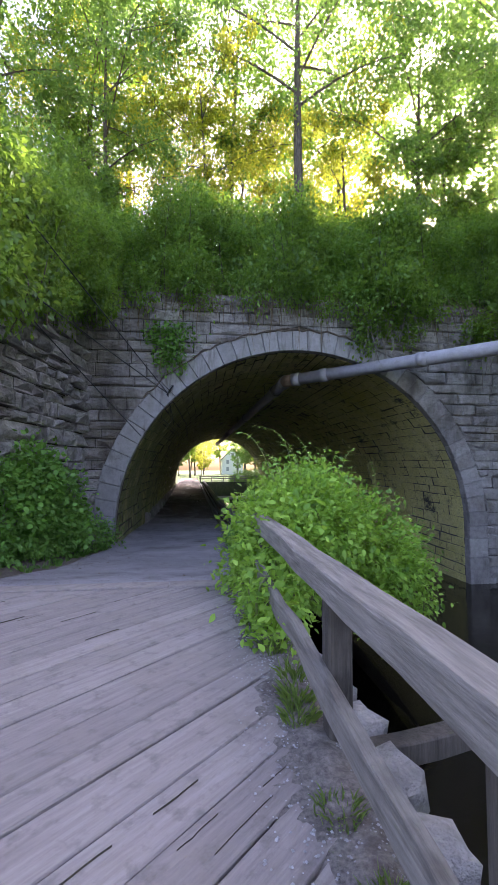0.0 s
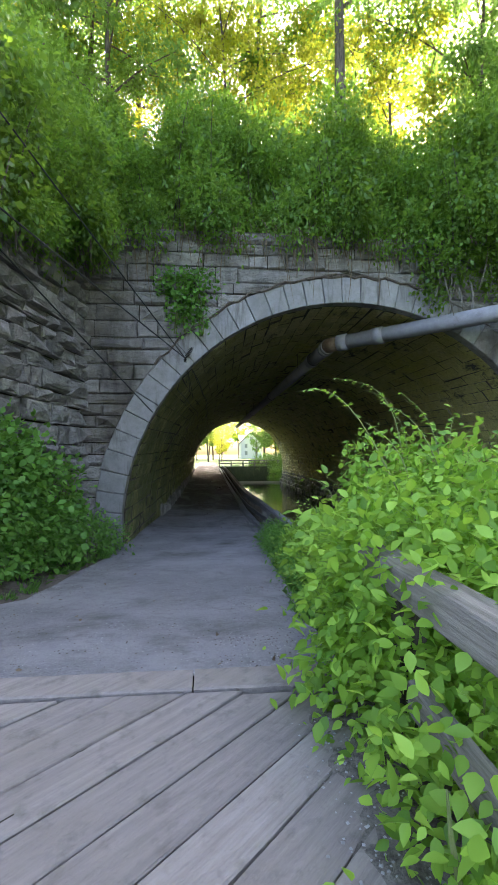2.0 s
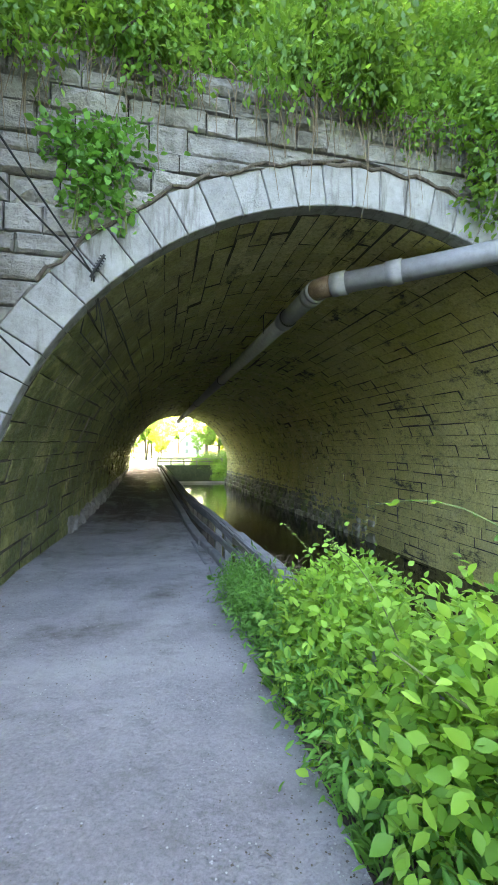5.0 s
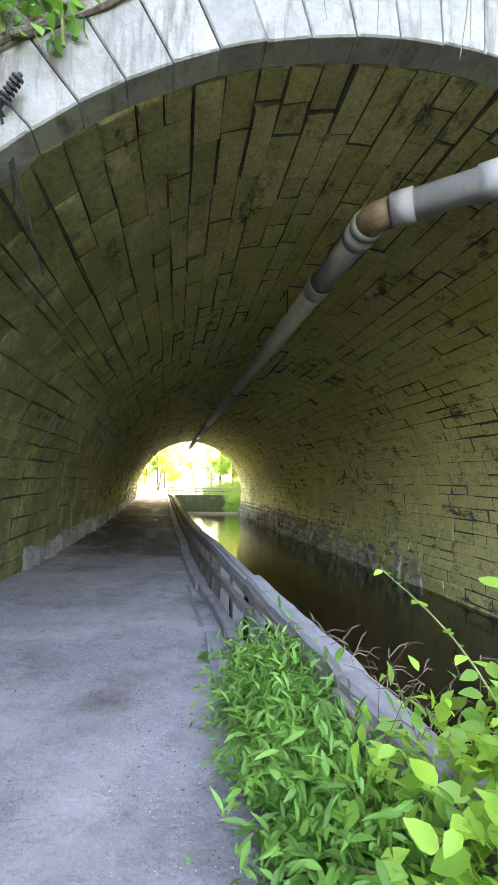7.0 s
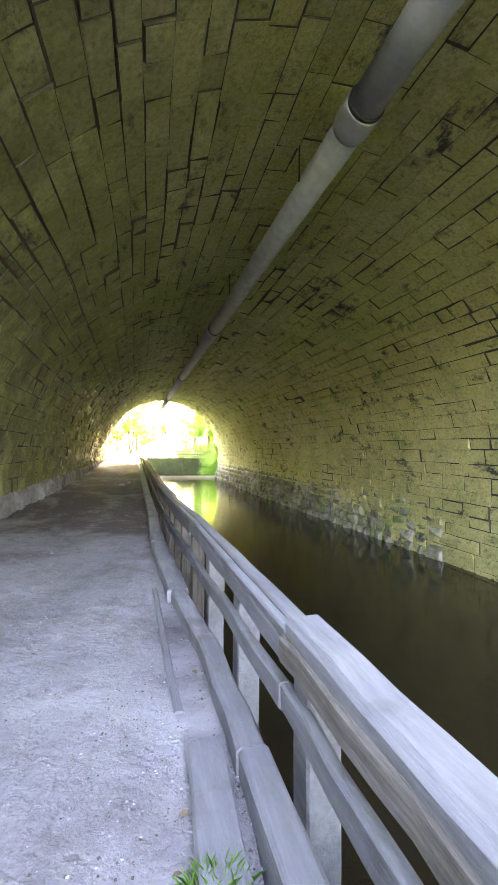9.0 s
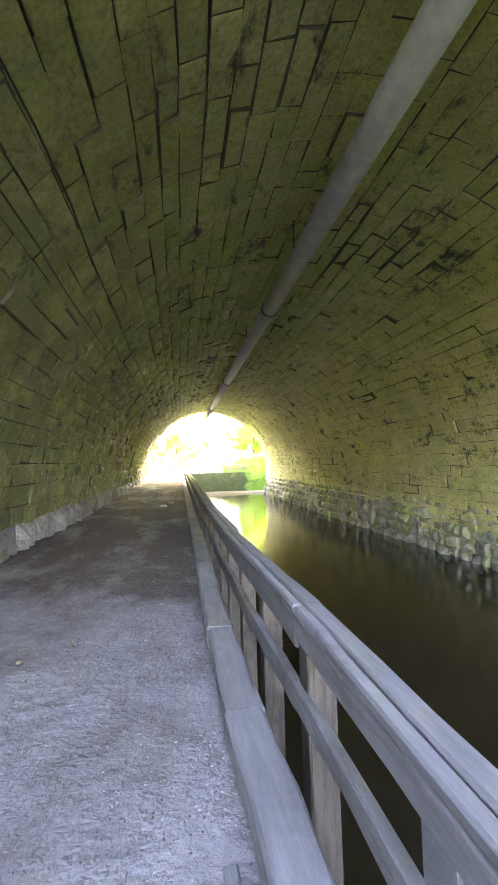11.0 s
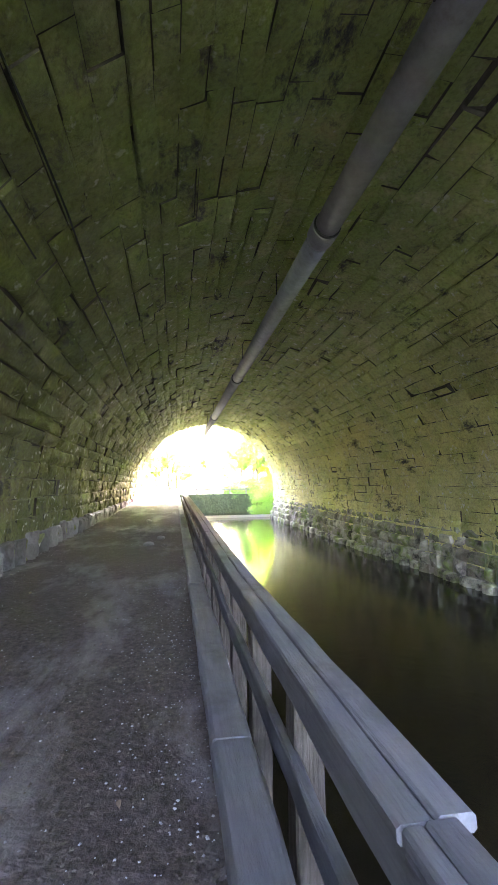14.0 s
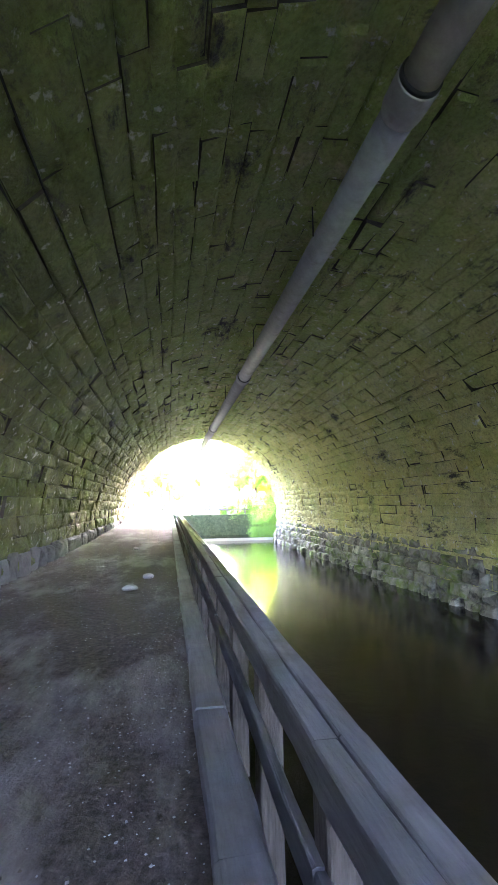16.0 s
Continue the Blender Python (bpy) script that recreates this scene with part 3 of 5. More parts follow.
def build_portal(name, y, label, out, kind_seed, parts_ok):
    """The end wall round the vault's mouth; out: -1 faces the near side, 1 the far side."""
    r = random.Random(kind_seed)
    rad = RR + RING - 0.02
    # backing slab with the opening cut through it
    arc = [(RX + rad * math.cos(a), RZ + rad * math.sin(a)) for a in [math.pi * i / 36 for i in range(37)]]
    outline = [(FACE_L, -3.5), (FACE_L, WALL_TOP), (FACE_R, WALL_TOP), (FACE_R, -3.5), (RX + rad, -3.5)] + arc + [(RX - rad, -3.5)]
    bm = bmesh.new()
    fr = [bm.verts.new((x, y - out * 0.04, z)) for x, z in outline]
    face = bm.faces.new(fr)
    ext = bmesh.ops.extrude_face_region(bm, geom=[face])
    bmesh.ops.translate(bm, verts=[e for e in ext["geom"] if isinstance(e, bmesh.types.BMVert)], vec=(0, -out * 0.9, 0))
    bmesh.ops.recalc_face_normals(bm, faces=bm.faces)
    wall = part(name, bm, M_MORTAR, None)
    tagged(wall, label, "portal", kind="structure")
    place = lambda u, v, d: (u, y + out * d, v)
    stones = []
    z = -2.7
    while z < WALL_TOP - 0.05:
        h = min(r.uniform(0.22, 0.42), WALL_TOP - z)
        if WALL_TOP - z - h < 0.12:
            h = WALL_TOP - z
        spans = []
        if z + h < RZ + rad:
            spans = [(FACE_L, FACE_L, ring_x(z, -1, rad), ring_x(z + h, -1, rad)), (ring_x(z, 1, rad), ring_x(z + h, 1, rad), FACE_R, FACE_R)]
        elif z < RZ + rad:
            spans = [(FACE_L, FACE_L, ring_x(z, -1, rad), RX - 0.05), (ring_x(z, 1, rad), RX + 0.05, FACE_R, FACE_R)]
        else:
            spans = [(FACE_L, FACE_L, FACE_R, FACE_R)]
        for a0, a1, b0, b1 in spans:
            lo, hi = min(a0, a1), max(b0, b1)
            cuts, x = [], a0 + r.uniform(0.3, 0.9)
            while x < min(b0, b1) - 0.25:
                if x > max(a0, a1) + 0.2:
                    cuts.append(x)
                x += r.uniform(0.45, 1.25)
            edges = [(a0, a1)] + [(c, c) for c in cuts] + [(b0, b1)]
            for (p0, p1), (q0, q1) in zip(edges, edges[1:]):
                g = 0.011
                quad = [(p0 + g, z + g), (q0 - g, z + g), (q1 - g, z + h - g), (p1 + g, z + h - g)]
                v, f = stone_mesh(quad, place, r.uniform(0.0, 0.09), 0.045, r.choice((0.02, 0.04)), 0.055, r)
                stones.append((((p0 + q0) / 2, z), v, f))
        z += h
    masonry(wall, stones, M_FACE, lambda m: parts_ok and m[0] < 12, "courses of weathered ashlar")
    # the ring of voussoirs, and the jambs under it
    n = 39
    ring_stones = []
    for i in range(n):
        a0, a1 = math.pi * i / n, math.pi * (i + 1) / n
        g = 0.006 / RR
        ro = RR + RING + r.uniform(-0.03, 0.02)
        quad = [(RR, a0 + g), (RR, a1 - g), (ro, a1 - g), (ro, a0 + g)]
        pr, front, back = r.uniform(0.045, 0.065), y, y - out * 0.24
        fv = []
        for yy, k in ((y + out * (pr - 0.015), 0.0), (y + out * pr, 0.014)):
            for rr, aa in quad:
                rc, ac = RR + RING / 2, (a0 + a1) / 2
                r2 = rr + (k if rr < rc else -k)
                a2 = aa + (k / RR if aa < ac else -k / RR)
                fv.append((RX + r2 * math.cos(a2), yy, RZ + r2 * math.sin(a2)))
        bv = [(RX + rr * math.cos(aa), back, RZ + rr * math.sin(aa)) for rr, aa in quad]
        verts = bv + fv
        faces = []
        for k in range(4):
            j = (k + 1) % 4
            faces += [(k, j, 4 + j, 4 + k), (4 + k, 4 + j, 8 + j, 8 + k)]
        faces.append((8, 9, 10, 11))
        ring_stones.append(((a0, 0), verts, faces))
    for side in (-1, 1):
        z = RZ
        while z > -2.9:
            h = r.uniform(0.4, 0.6)
            xi, xo = RX + side * (RR), RX + side * (RR + RING)
            bm_v = []
            for yy, k in ((y - out * 0.24, 0.0), (y + out * 0.04, 0.0), (y + out * 0.055, 0.014)):
                lo, hi = min(xi, xo) + k, max(xi, xo) - k
                bm_v += [(lo, yy, z - h + 0.006 + k), (hi, yy, z - h + 0.006 + k), (hi, yy, z - 0.006 - k), (lo, yy, z - 0.006 - k)]
            faces = []
            for k in range(4):
                j = (k + 1) % 4
                faces += [(k, j, 4 + j, 4 + k), (4 + k, 4 + j, 8 + j, 8 + k)]
            faces.append((8, 9, 10, 11))
            ring_stones.append(((0 if side > 0 else 3, 0), bm_v, faces))
            z -= h
    arch = tagged(new(name + "_arch"), "pale dressed voussoirs ringing the tunnel mouth", "arch", kind="structure")
    masonry(arch, [q for q in ring_stones if q[0][0] > 0.95], M_RING, lambda m: parts_ok, "voussoirs", "voussoir")
    # the lower right of the ring and its jamb take the wall's stone
    masonry(arch, [q for q in ring_stones if q[0][0] <= 0.95], M_FACE, lambda m: parts_ok, "voussoirs in the wall's ashlar", "voussoir")


build_portal("wall_portal", Y0, "weathered ashlar end wall of the tunnel, overhung with vines", -1, 21, True)
build_portal("wall_portal_far", Y1, "ashlar end wall at the far mouth of the tunnel", 1, 22, False)


# ---- wing walls ----
def wing_wall(name, a, b, top_a, top_b, label, seed, parts_ok):
    r = random.Random(seed)
    a, b = Vector((*a, 0)), Vector((*b, 0))
    d = (b - a).normalized()
    length = (b - a).length
    nrm = Vector((-d.y, d.x, 0))
    if nrm.x * (1 - a.x) < 0:
        nrm = -nrm
    place = lambda u, v, dd: tuple(a + d * u + nrm * dd + Vector((0, 0, v)))
    q = [place(0, -3.5, -0.04), place(length, -3.5, -0.04), place(length, top_b, -0.04), place(0, top_a, -0.04)]
    q += [place(0, -3.5, -0.7), place(length, -3.5, -0.7), place(length, top_b, -0.7), place(0, top_a, -0.7)]
    wall = tagged(link(name, q, [(0, 1, 2, 3), (7, 6, 5, 4), (0, 4, 5, 1), (1, 5, 6, 2), (2, 6, 7, 3), (3, 7, 4, 0)], M_MORTAR), label, "wall", kind="structure")
    stones, z = [], -1.2
    while z < max(top_a, top_b):
        h = r.uniform(0.2, 0.42)
        u = 0.0
        while u < length:
            l = r.uniform(0.3, 1.0)
            top = top_a + (top_b - top_a) * u / length
            if z + h * 0.5 < top:
                quad = [(u + 0.015, z + 0.015), (min(u + l, length) - 0.015, z + 0.015 + r.uniform(-.03, .03)), (min(u + l, length) - 0.015, z + h - 0.015), (u + 0.015, z + h - 0.015)]
                v, f = stone_mesh(quad, place, r.uniform(0.0, 0.17), 0.05, 0.045, 0.08, r)
                stones.append(((u, z), v, f))
            u += l
        z += h
    masonry(wall, stones, M_WING, lambda m: parts_ok and m[0] < 8, "rough quarry-faced blocks")


wing_wall("wall_wing_left", (-3.05, 13.6), (-4.85, 3.0), 6.2, 2.6, "dark rough quarry-faced wing wall beside the road", 31, True)
# right wall is out of view, added so the water reflects something dark
wing_wall("wall_wing_right", (12.5, 13.6), (16.0, 0.0), 6.3, 2.0, "unseen rough wing wall across the canal, closing the dark reflection", 32, False)


# ---- the hill over the tunnel, and banks ----
def hill_z(x, y):
    k = min(max((y - 13.5) / 9.0, 0), 1)
    e = min(max((Y1 - 0.6 - y) / 6.0, 0), 1)
    z = WALL_TOP - 0.15 + 2.9 * k ** 0.7 * e ** 0.6
    side = max(0, -3.0 - x) * 0.4 + max(0, x - 14) * 0.2
    return z + min(side, 7) + bumpy(x, y, 0.3, 0.5) * k


grid_sheet("hill", steps(-50, 60, 2.2), steps(Y0 + 0.7, Y1 - 0.6, 1.6), hill_z, M_BANK, "wooded earth hill carried over the tunnel", category="hill")


def bank_z(x, y):
    edge = -3.3 - 0.185 * (13.3 - y)
    top = 6.0 - 0.34 * (13.6 - y)
    k = max(0, edge - x)
    return top + min(k * 0.4, 5) + bumpy(x, y, 0.35, 0.4) * min(1, k)


def left_bank():
    ys, verts, n = steps(1.5, 14.6, 1.1), [], 16
    for y in ys:
        edge = -3.55 - 0.185 * (13.3 - y)
        verts += [(edge - 45 * (i / (n - 1)) ** 1.6, y, bank_z(edge - 45 * (i / (n - 1)) ** 1.6, y)) for i in range(n)]
    faces = [(j * n + i, j * n + i + 1, (j + 1) * n + i + 1, (j + 1) * n + i) for j in range(len(ys) - 1) for i in range(n - 1)]
    tagged(link("bank", verts, faces, M_BANK, smooth=True), "steep wooded bank above the wing wall", "bank", kind="structure")


left_bank()
grid_sheet("bank_right", steps(12.6, 60, 4), steps(-25, 14, 3), lambda x, y: -1.0 + min(max(0, x - 16) * 0.5, 9), M_BANK, "wooded bank across the canal", category="bank")
# strip of dirt at the wing wall's foot, and the narrow bank between path and canal
grid_sheet("verge", steps(-6, -1.9, 0.5), steps(5.78, 13.3, 0.5), lambda x, y: path_z(y) - 0.03 + 0.12 * max(0, -2.2 - x) + bumpy(x, y, 1.5, 0.04) - (0.25 if x > profile(LEFT_X, y) + 0.2 else 0), M_DIRT, "strip of dirt under the shrubs by the wall", category="verge")
grid_sheet("verge_canal", steps(0.55, 3.2, 0.25), steps(5.78, 14.2, 0.4),
           lambda x, y: path_z(y) - 0.03 - (0.2 if x < profile(KERB_X, y) - 0.15 else 0) - 0.9 * max(0, x - profile(KERB_X, y) - 0.5) ** 1.3 + bumpy(x, y, 1.5, 0.05), M_DIRT, "narrow earth verge between path and canal", category="verge")
# land beyond the far mouth
grid_sheet("bank_far_east", steps(11.0, 60, 4), steps(Y1 + 0.9, 66.5, 3), lambda x, y: -0.95, M_GRASS, "sunlit grassy bank by the far canal", depth=2.6, category="ground")
grid_sheet("bank_far", steps(-60, 1.3, 3), steps(Y1 + 0.9, 230, 5), lambda x, y: -0.72 if x > -3 else -0.72 + min(0.04 * (-3 - x), 3), M_GRASS, "sunlit grassy land beyond the tunnel", category="ground")
grid_sheet("bank_far_right", steps(1.3, 120, 4), steps(67, 230, 4), lambda x, y: -0.7 + 0.0 * x, M_GRASS, "sunlit grass beyond the canal's bend", depth=2.9, category="ground")
# land behind the deck
grid_sheet("bank_rear", steps(-60, 10, 5), steps(-60, -7.05, 5), lambda x, y: -0.08, M_GRASS, "grassy land behind the deck", depth=3.4, category="ground")
grid_sheet("bank_side", steps(-60, -9.05, 5), steps(-7, 1.4, 4), lambda x, y: -0.08, M_GRASS, "grassy land beside the deck", depth=3.4, category="ground")


# ---- the timber deck ----
def build_deck():
    deck = tagged(grid_sheet("floor_deck", [-9, 0.66], [-7, 5.76], lambda x, y: -0.09, M_DIRT, "weathered timber bridge deck of wide diagonal planks", depth=3.4, category="deck"))
    ang = radians(44)
    d, nrm = Vector((math.cos(ang), math.sin(ang), 0)), Vector((-math.sin(ang), math.cos(ang), 0))
    r = random.Random(9)
    w0 = -7.902
    x_lo, x_hi, y_lo = -9.0, 0.66, -7.0
    known = iter((0.251, 0.242, 0.298, 0.217, 0.25, 0.299, 0.248, 0.26))
    while w0 < 11:
        y_hi = 5.51 - r.choice((0.0, 0.01, 0.02, 0.05)) * r.random()
        w = 0.25 if w0 < 1.09 else next(known, r.uniform(0.235, 0.27))
        a, b = w0 + r.uniform(0.003, 0.008), w0 + w - r.uniform(0.003, 0.008)
        w0 += w
        sides = []
        for off in (a, b):
            o = nrm * off
            t0 = max((x_lo - o.x) / d.x, (y_lo - o.y) / d.y)
            t1 = min((x_hi - o.x) / d.x, (y_hi - o.y) / d.y)
            sides.append((o, t0, t1))
        if min(s[2] - s[1] for s in sides) < 0.05:
            continue
        z = r.uniform(-0.006, 0.006)
        tilt = r.uniform(-0.004, 0.004)
        cuts = [0.0]
        c = r.uniform(0.2, 0.8)
        cuts += [c, 1.0]
        n = 7
        for c0, c1 in zip(cuts, cuts[1:]):
            verts, faces = [], []
            prof = ((0, -0.08), (0, -0.008), (0.03, 0), (0.97, 0), (1, -0.008), (1, -0.08))
            for i in range(n):
                k = c0 + (c1 - c0) * i / (n - 1)
                k = min(max(k, c0 + 0.0006), c1 - 0.0006)
                for fr, dz in prof:
                    pa, pb = sides[0][0] + d * (sides[0][1] + (sides[0][2] - sides[0][1]) * k), sides[1][0] + d * (sides[1][1] + (sides[1][2] - sides[1][1]) * k)
                    p = pa.lerp(pb, fr)
                    verts.append((p.x + r.uniform(-.003, .003), p.y + r.uniform(-.003, .003), z + dz + tilt * (fr - 0.5) + r.uniform(-0.002, 0.002)))
            m = len(prof)
            for i in range(n - 1):
                for k in range(m - 1):
                    faces.append((i * m + k, i * m + k + 1, (i + 1) * m + k + 1, (i + 1) * m + k))
            faces += [tuple(range(m))[::-1], tuple((n - 1) * m + k for k in range(m))]
            link("plank", verts, faces, M_PLANK, deck)
    for x0, x1 in ((-9, -3.1), (-3.08, -0.25), (-0.24, 0.78)):
        part("edge_board", beam((x0, 5.65, 0.014), (x1, 5.65, 0.014), 0.25, 0.12, 8, 0.004, seed=int(x0 * 7) + 50), M_PLANK, deck)


build_deck()


# ---- deck railing ----
def build_railing():
    rail = thing("timber_railing", "weathered grey timber railing with a split sagging lower rail", "railing")
    part("top_rail", beam((0.80, 5.35, 0.9), (0.72, -1.5, 0.9), 0.17, 0.15, 14, 0.006, seed=1), M_RAILWOOD, rail)
    for y in (5.0, 2.45, 1.05, -0.9):
        x = 0.72 + 0.08 * (y + 1.5) / 6.85
        part("post", beam((x + 0.03, y, 0.74), (x + 0.03, y, -0.9), 0.13, 0.13, 5, 0.004, up=(0, 1, 0), seed=int(y * 10) + 40), M_SHADEWOOD, rail)
    part("lower_rail", beam((0.70, 4.6, 0.5), (0.69, -1.2, 0.22), 0.07, 0.14, 14, 0.016, seed=4), M_RAILWOOD, rail, "split grey lower rail")


build_railing()


# ---- fence along the canal in the tunnel ----
CAP_Z = [(9.3, -0.17), (14.95, -0.19), (18, -0.22), (21, -0.36), (25, -0.45), (30, -0.4), (40, -0.28), (57, -0.12)]


DROP = [(9, 0.22), (14.8, 0.24), (18.4, 0.40), (22, 0.43), (60, 0.43)]    # the middle rail below the cap


def cap_boards(y):
    """Middles and widths of the two cap boards at y."""
    return ((1.585, 0.06), (1.668, 0.095)) if y < 21.5 else ((1.6, 0.105), (1.712, 0.11))


def toe_at(y):
    return profile([(9, 1.42), (14.8, 1.42), (16.4, 1.41), (17.2, 1.32), (19, 1.27), (20.5, 1.25), (23, 1.29), (60, 1.29)], y)


def build_fence():
    fence = thing("canal_fence", "low grey timber fence with flat cap boards between path and canal", "fence")
    ys = [9.3, 12.25, 14.78] + [14.78 + 3.6 * i for i in range(1, 12)] + [56.6]
    for i, (a, b) in enumerate(zip(ys, ys[1:])):
        za, zb = profile(CAP_Z, a), profile(CAP_Z, b)
        if i < 2:
            za, zb = za + 0.06, zb + 0.05
            part("cap_timber", beam((1.668, a + 0.005, za), (1.668 - 0.02 * i, b - 0.005, zb), 0.18, 0.13, 12, 0.009, bevel=0.028, seed=i + 31), M_GREYRAIL, fence, "worn rounded grey cap timber")
            part("top_rail", beam((1.595, a + 0.25, za - 0.09), (1.56, b - 0.005, zb - 0.07), 0.055, 0.12, 12, 0.008, bevel=0.012, seed=i + 60), M_RAILWOOD, fence, "splintered brown rail under the cap")
        else:
            for k, (x, w) in enumerate(cap_boards((a + b) / 2)):
                part("cap_board", beam((x, a + 0.004, za + 0.006 * k), (x, b - 0.004, zb + 0.006 * k), w, 0.05, 10, 0.004, seed=i * 3 + k), M_GREYRAIL, fence)
            part("top_rail", beam((cap_boards(a + 1)[0][0] + 0.005, a + 0.005, za - 0.054), (cap_boards(a + 1)[0][0] + 0.005, b - 0.005, zb - 0.054), 0.06, 0.12 if i < 3 else 0.17, 10, 0.005, seed=i + 60), M_GREYRAIL, fence)
        za, zb = profile(CAP_Z, a), profile(CAP_Z, b)
        part("middle_rail", beam((1.565, a + 0.005, za - profile(DROP, a)), (1.565, b - 0.005, zb - profile(DROP, b)), 0.055, 0.12 if i < 3 else 0.15, 10, 0.008, seed=i + 90), M_GREYRAIL, fence)
        cuts = steps(a, b, 1.2)
        for c0, c1 in zip(cuts, cuts[1:]):
            part("toe_beam", beam((toe_at(c0), c0 + 0.003, path_z(c0) + 0.12), (toe_at(c1), c1 - 0.003, path_z(c1) + 0.12), 0.135 if c0 < 16.2 else 0.2, 0.24, 4, 0.008, bevel=0.018, seed=i + 120 + int(c0 * 9)), M_GREYRAIL, fence)
    y = 9.85
    k = 0
    while y < 56.4:
        # posts deeper in the tunnel take the timber coloured darker for shade
        part("post", beam((1.66, y, profile(CAP_Z, y) - 0.058), (1.66, y, -1.9), 0.15, 0.17, 4, 0.004, up=(0, 1, 0), seed=200 + k), M_GREYRAIL if y < 17.5 else M_SHADEWOOD, fence)
        y += 1.22
        k += 1


build_fence()


# ---- the pipe ----
def build_pipe():
    pipe = thing("hanging_pipe", "grey metal pipe slung under the tunnel vault", "pipe")
    px, pz = 3.38, 4.53
    knots = [15.6, 17.4, 27.3, 37.7, 48.0, 56.4]
    for a, b in zip(knots, knots[1:]):
        part("pipe_length", tube([(px, a, pz), (px, (a + b) / 2, pz + 0.0), (px, b, pz)], 0.2, 20), M_PIPE, pipe, smooth=True)
        part("coupling", tube([(px, b + 0.03, pz), (px, b + 0.032, pz), (px, b + 0.05, pz), (px, b + 0.36, pz), (px, b + 0.45, pz), (px, b + 0.452, pz)], [0.207, 0.232, 0.235, 0.23, 0.206, 0.198], 24), M_PIPE, pipe, smooth=True)
        part("gasket", tube([(px, b - 0.02, pz), (px, b + 0.035, pz)], 0.222, 24), M_BLACK, pipe, smooth=True)
    end = Vector((8.6, 10.9, 4.75))
    start_p = Vector((px + 0.17, 15.2, pz))
    part("elbow", tube([(px, 15.62, pz), (px, 15.48, pz), (px + 0.04, 15.36, pz), tuple(start_p)], 0.207, 24), M_RUST, pipe, "rusty brown elbow joint", smooth=True)
    for a, b in ((15.52, 15.66), (15.72, 15.95)):
        part("coupling", tube([(px, a, pz), (px, b, pz)], 0.232, 24), M_PIPE, pipe, smooth=True)
    far = start_p + (end - start_p) * 2.4
    part("pipe_length", tube([tuple(start_p), tuple(end), tuple(far)], 0.2, 20), M_PIPE, pipe, smooth=True)
    way = (end - start_p).normalized()
    for s in (0.02, 1.05, 4.2, 7.5):
        part("coupling", tube([tuple(start_p + way * s), tuple(start_p + way * (s + 0.28))], 0.23, 20), M_PIPE, pipe, smooth=True)
    for y in (19, 24, 30, 35, 41, 46, 51):
        for sx in (-1, 1):
            part("hanger", tube([(px + sx * 0.21, y, pz), (px + sx * 0.21, y, 5.2)], 0.012, 6), M_BLACK, pipe)


build_pipe()


# ---- plants ----
def stem_points(base, tip, bow, n=7):
    base, tip = Vector(base), Vector(tip)
    return [tuple(base.lerp(tip, i / (n - 1)) + Vector(bow) * math.sin(math.pi * i / (n - 1))) for i in range(n)]


def shrub(name, label, lobes, count, size, mat, ground, category="shrub", stems=14, fine=False, width=0.55, group="", seed=0, parent_at=None):
    """A shrub: stems from the ground into each lobe, and leaves in clumps over the lobes."""
    ob = thing(name, label, category, group)
    r = random.Random(seed)
    tubes = []
    for i in range(stems):
        l = lobes[i % len(lobes)]
        gx, gy = l[0] + r.uniform(-0.3, 0.3) * l[3], l[1] + r.uniform(-0.3, 0.3) * l[4]
        tip = (l[0] + r.uniform(-0.8, 0.8) * l[3], l[1] + r.uniform(-0.8, 0.8) * l[4], l[2] + r.uniform(0, 0.8) * l[5])
        tubes.append(tube(stem_points((gx, gy, ground(gx, gy) - 0.05), tip, (r.uniform(-.15, .15), r.uniform(-.15, .15), 0.1), 5), [0.016, 0.013, 0.011, 0.008, 0.004], 5))
    tagged(part("stem", merge(tubes), M_BARK if not fine else M_TWIG, ob), kind="stuff")
    k = max(1, count // 11)
    P, d = lobes_cloud(lobes, k)
    Q = np.repeat(P, 11, 0) + rng.normal(size=(k * 11, 3)) * size * 1.3
    W = np.repeat(d, 11, 0) * 0.7 + rng.normal(size=(k * 11, 3)) * 0.6 + np.array([0, 0, -0.15])
    S = size * (0.55 + 0.75 * rng.random(k * 11))
    tagged(leaves("foliage", Q, W, S, mat, ob, fine=fine, width=width), kind="stuff")
    return ob


def leafy_shoot(ob, base, tip, bow, mat, size, n=16, seed=0, radius=0.006):
    """A long arching shoot with leaves in pairs along it."""
    pts = stem_points(base, tip, bow, 11)
    part("shoot", tube(pts, [radius * (1 - 0.07 * i) for i in range(11)], 5), M_TWIG, ob)
    r = random.Random(seed)
    P, W, S = [], [], []
    for i in range(n):
        k = 0.12 + 0.88 * i / (n - 1)
        a = min(int(k * 10), 9)
        p = Vector(pts[a]).lerp(Vector(pts[a + 1]), k * 10 - a)
        d = (Vector(pts[a + 1]) - Vector(pts[a])).normalized()
        side = d.cross(Vector((r.uniform(-.4, .4), r.uniform(-.4, .4), 1))).normalized()
        for sg in (-1, 1):
            if r.random() < 0.3:
                continue
            P.append(p + d * r.uniform(-0.03, 0.03))
            W.append(d * 0.45 + side * sg + Vector((0, 0, r.uniform(-0.5, 0.1))))
            S.append(size * (1.05 - 0.55 * k) * r.uniform(0.8, 1.15))
    tagged(leaves("shoot_leaves", P, W, S, mat, ob, fine=True, width=0.6), kind="stuff")


canal_verge = lambda x, y: path_z(y) - 0.1 - 0.9 * max(0, x - 1.6)

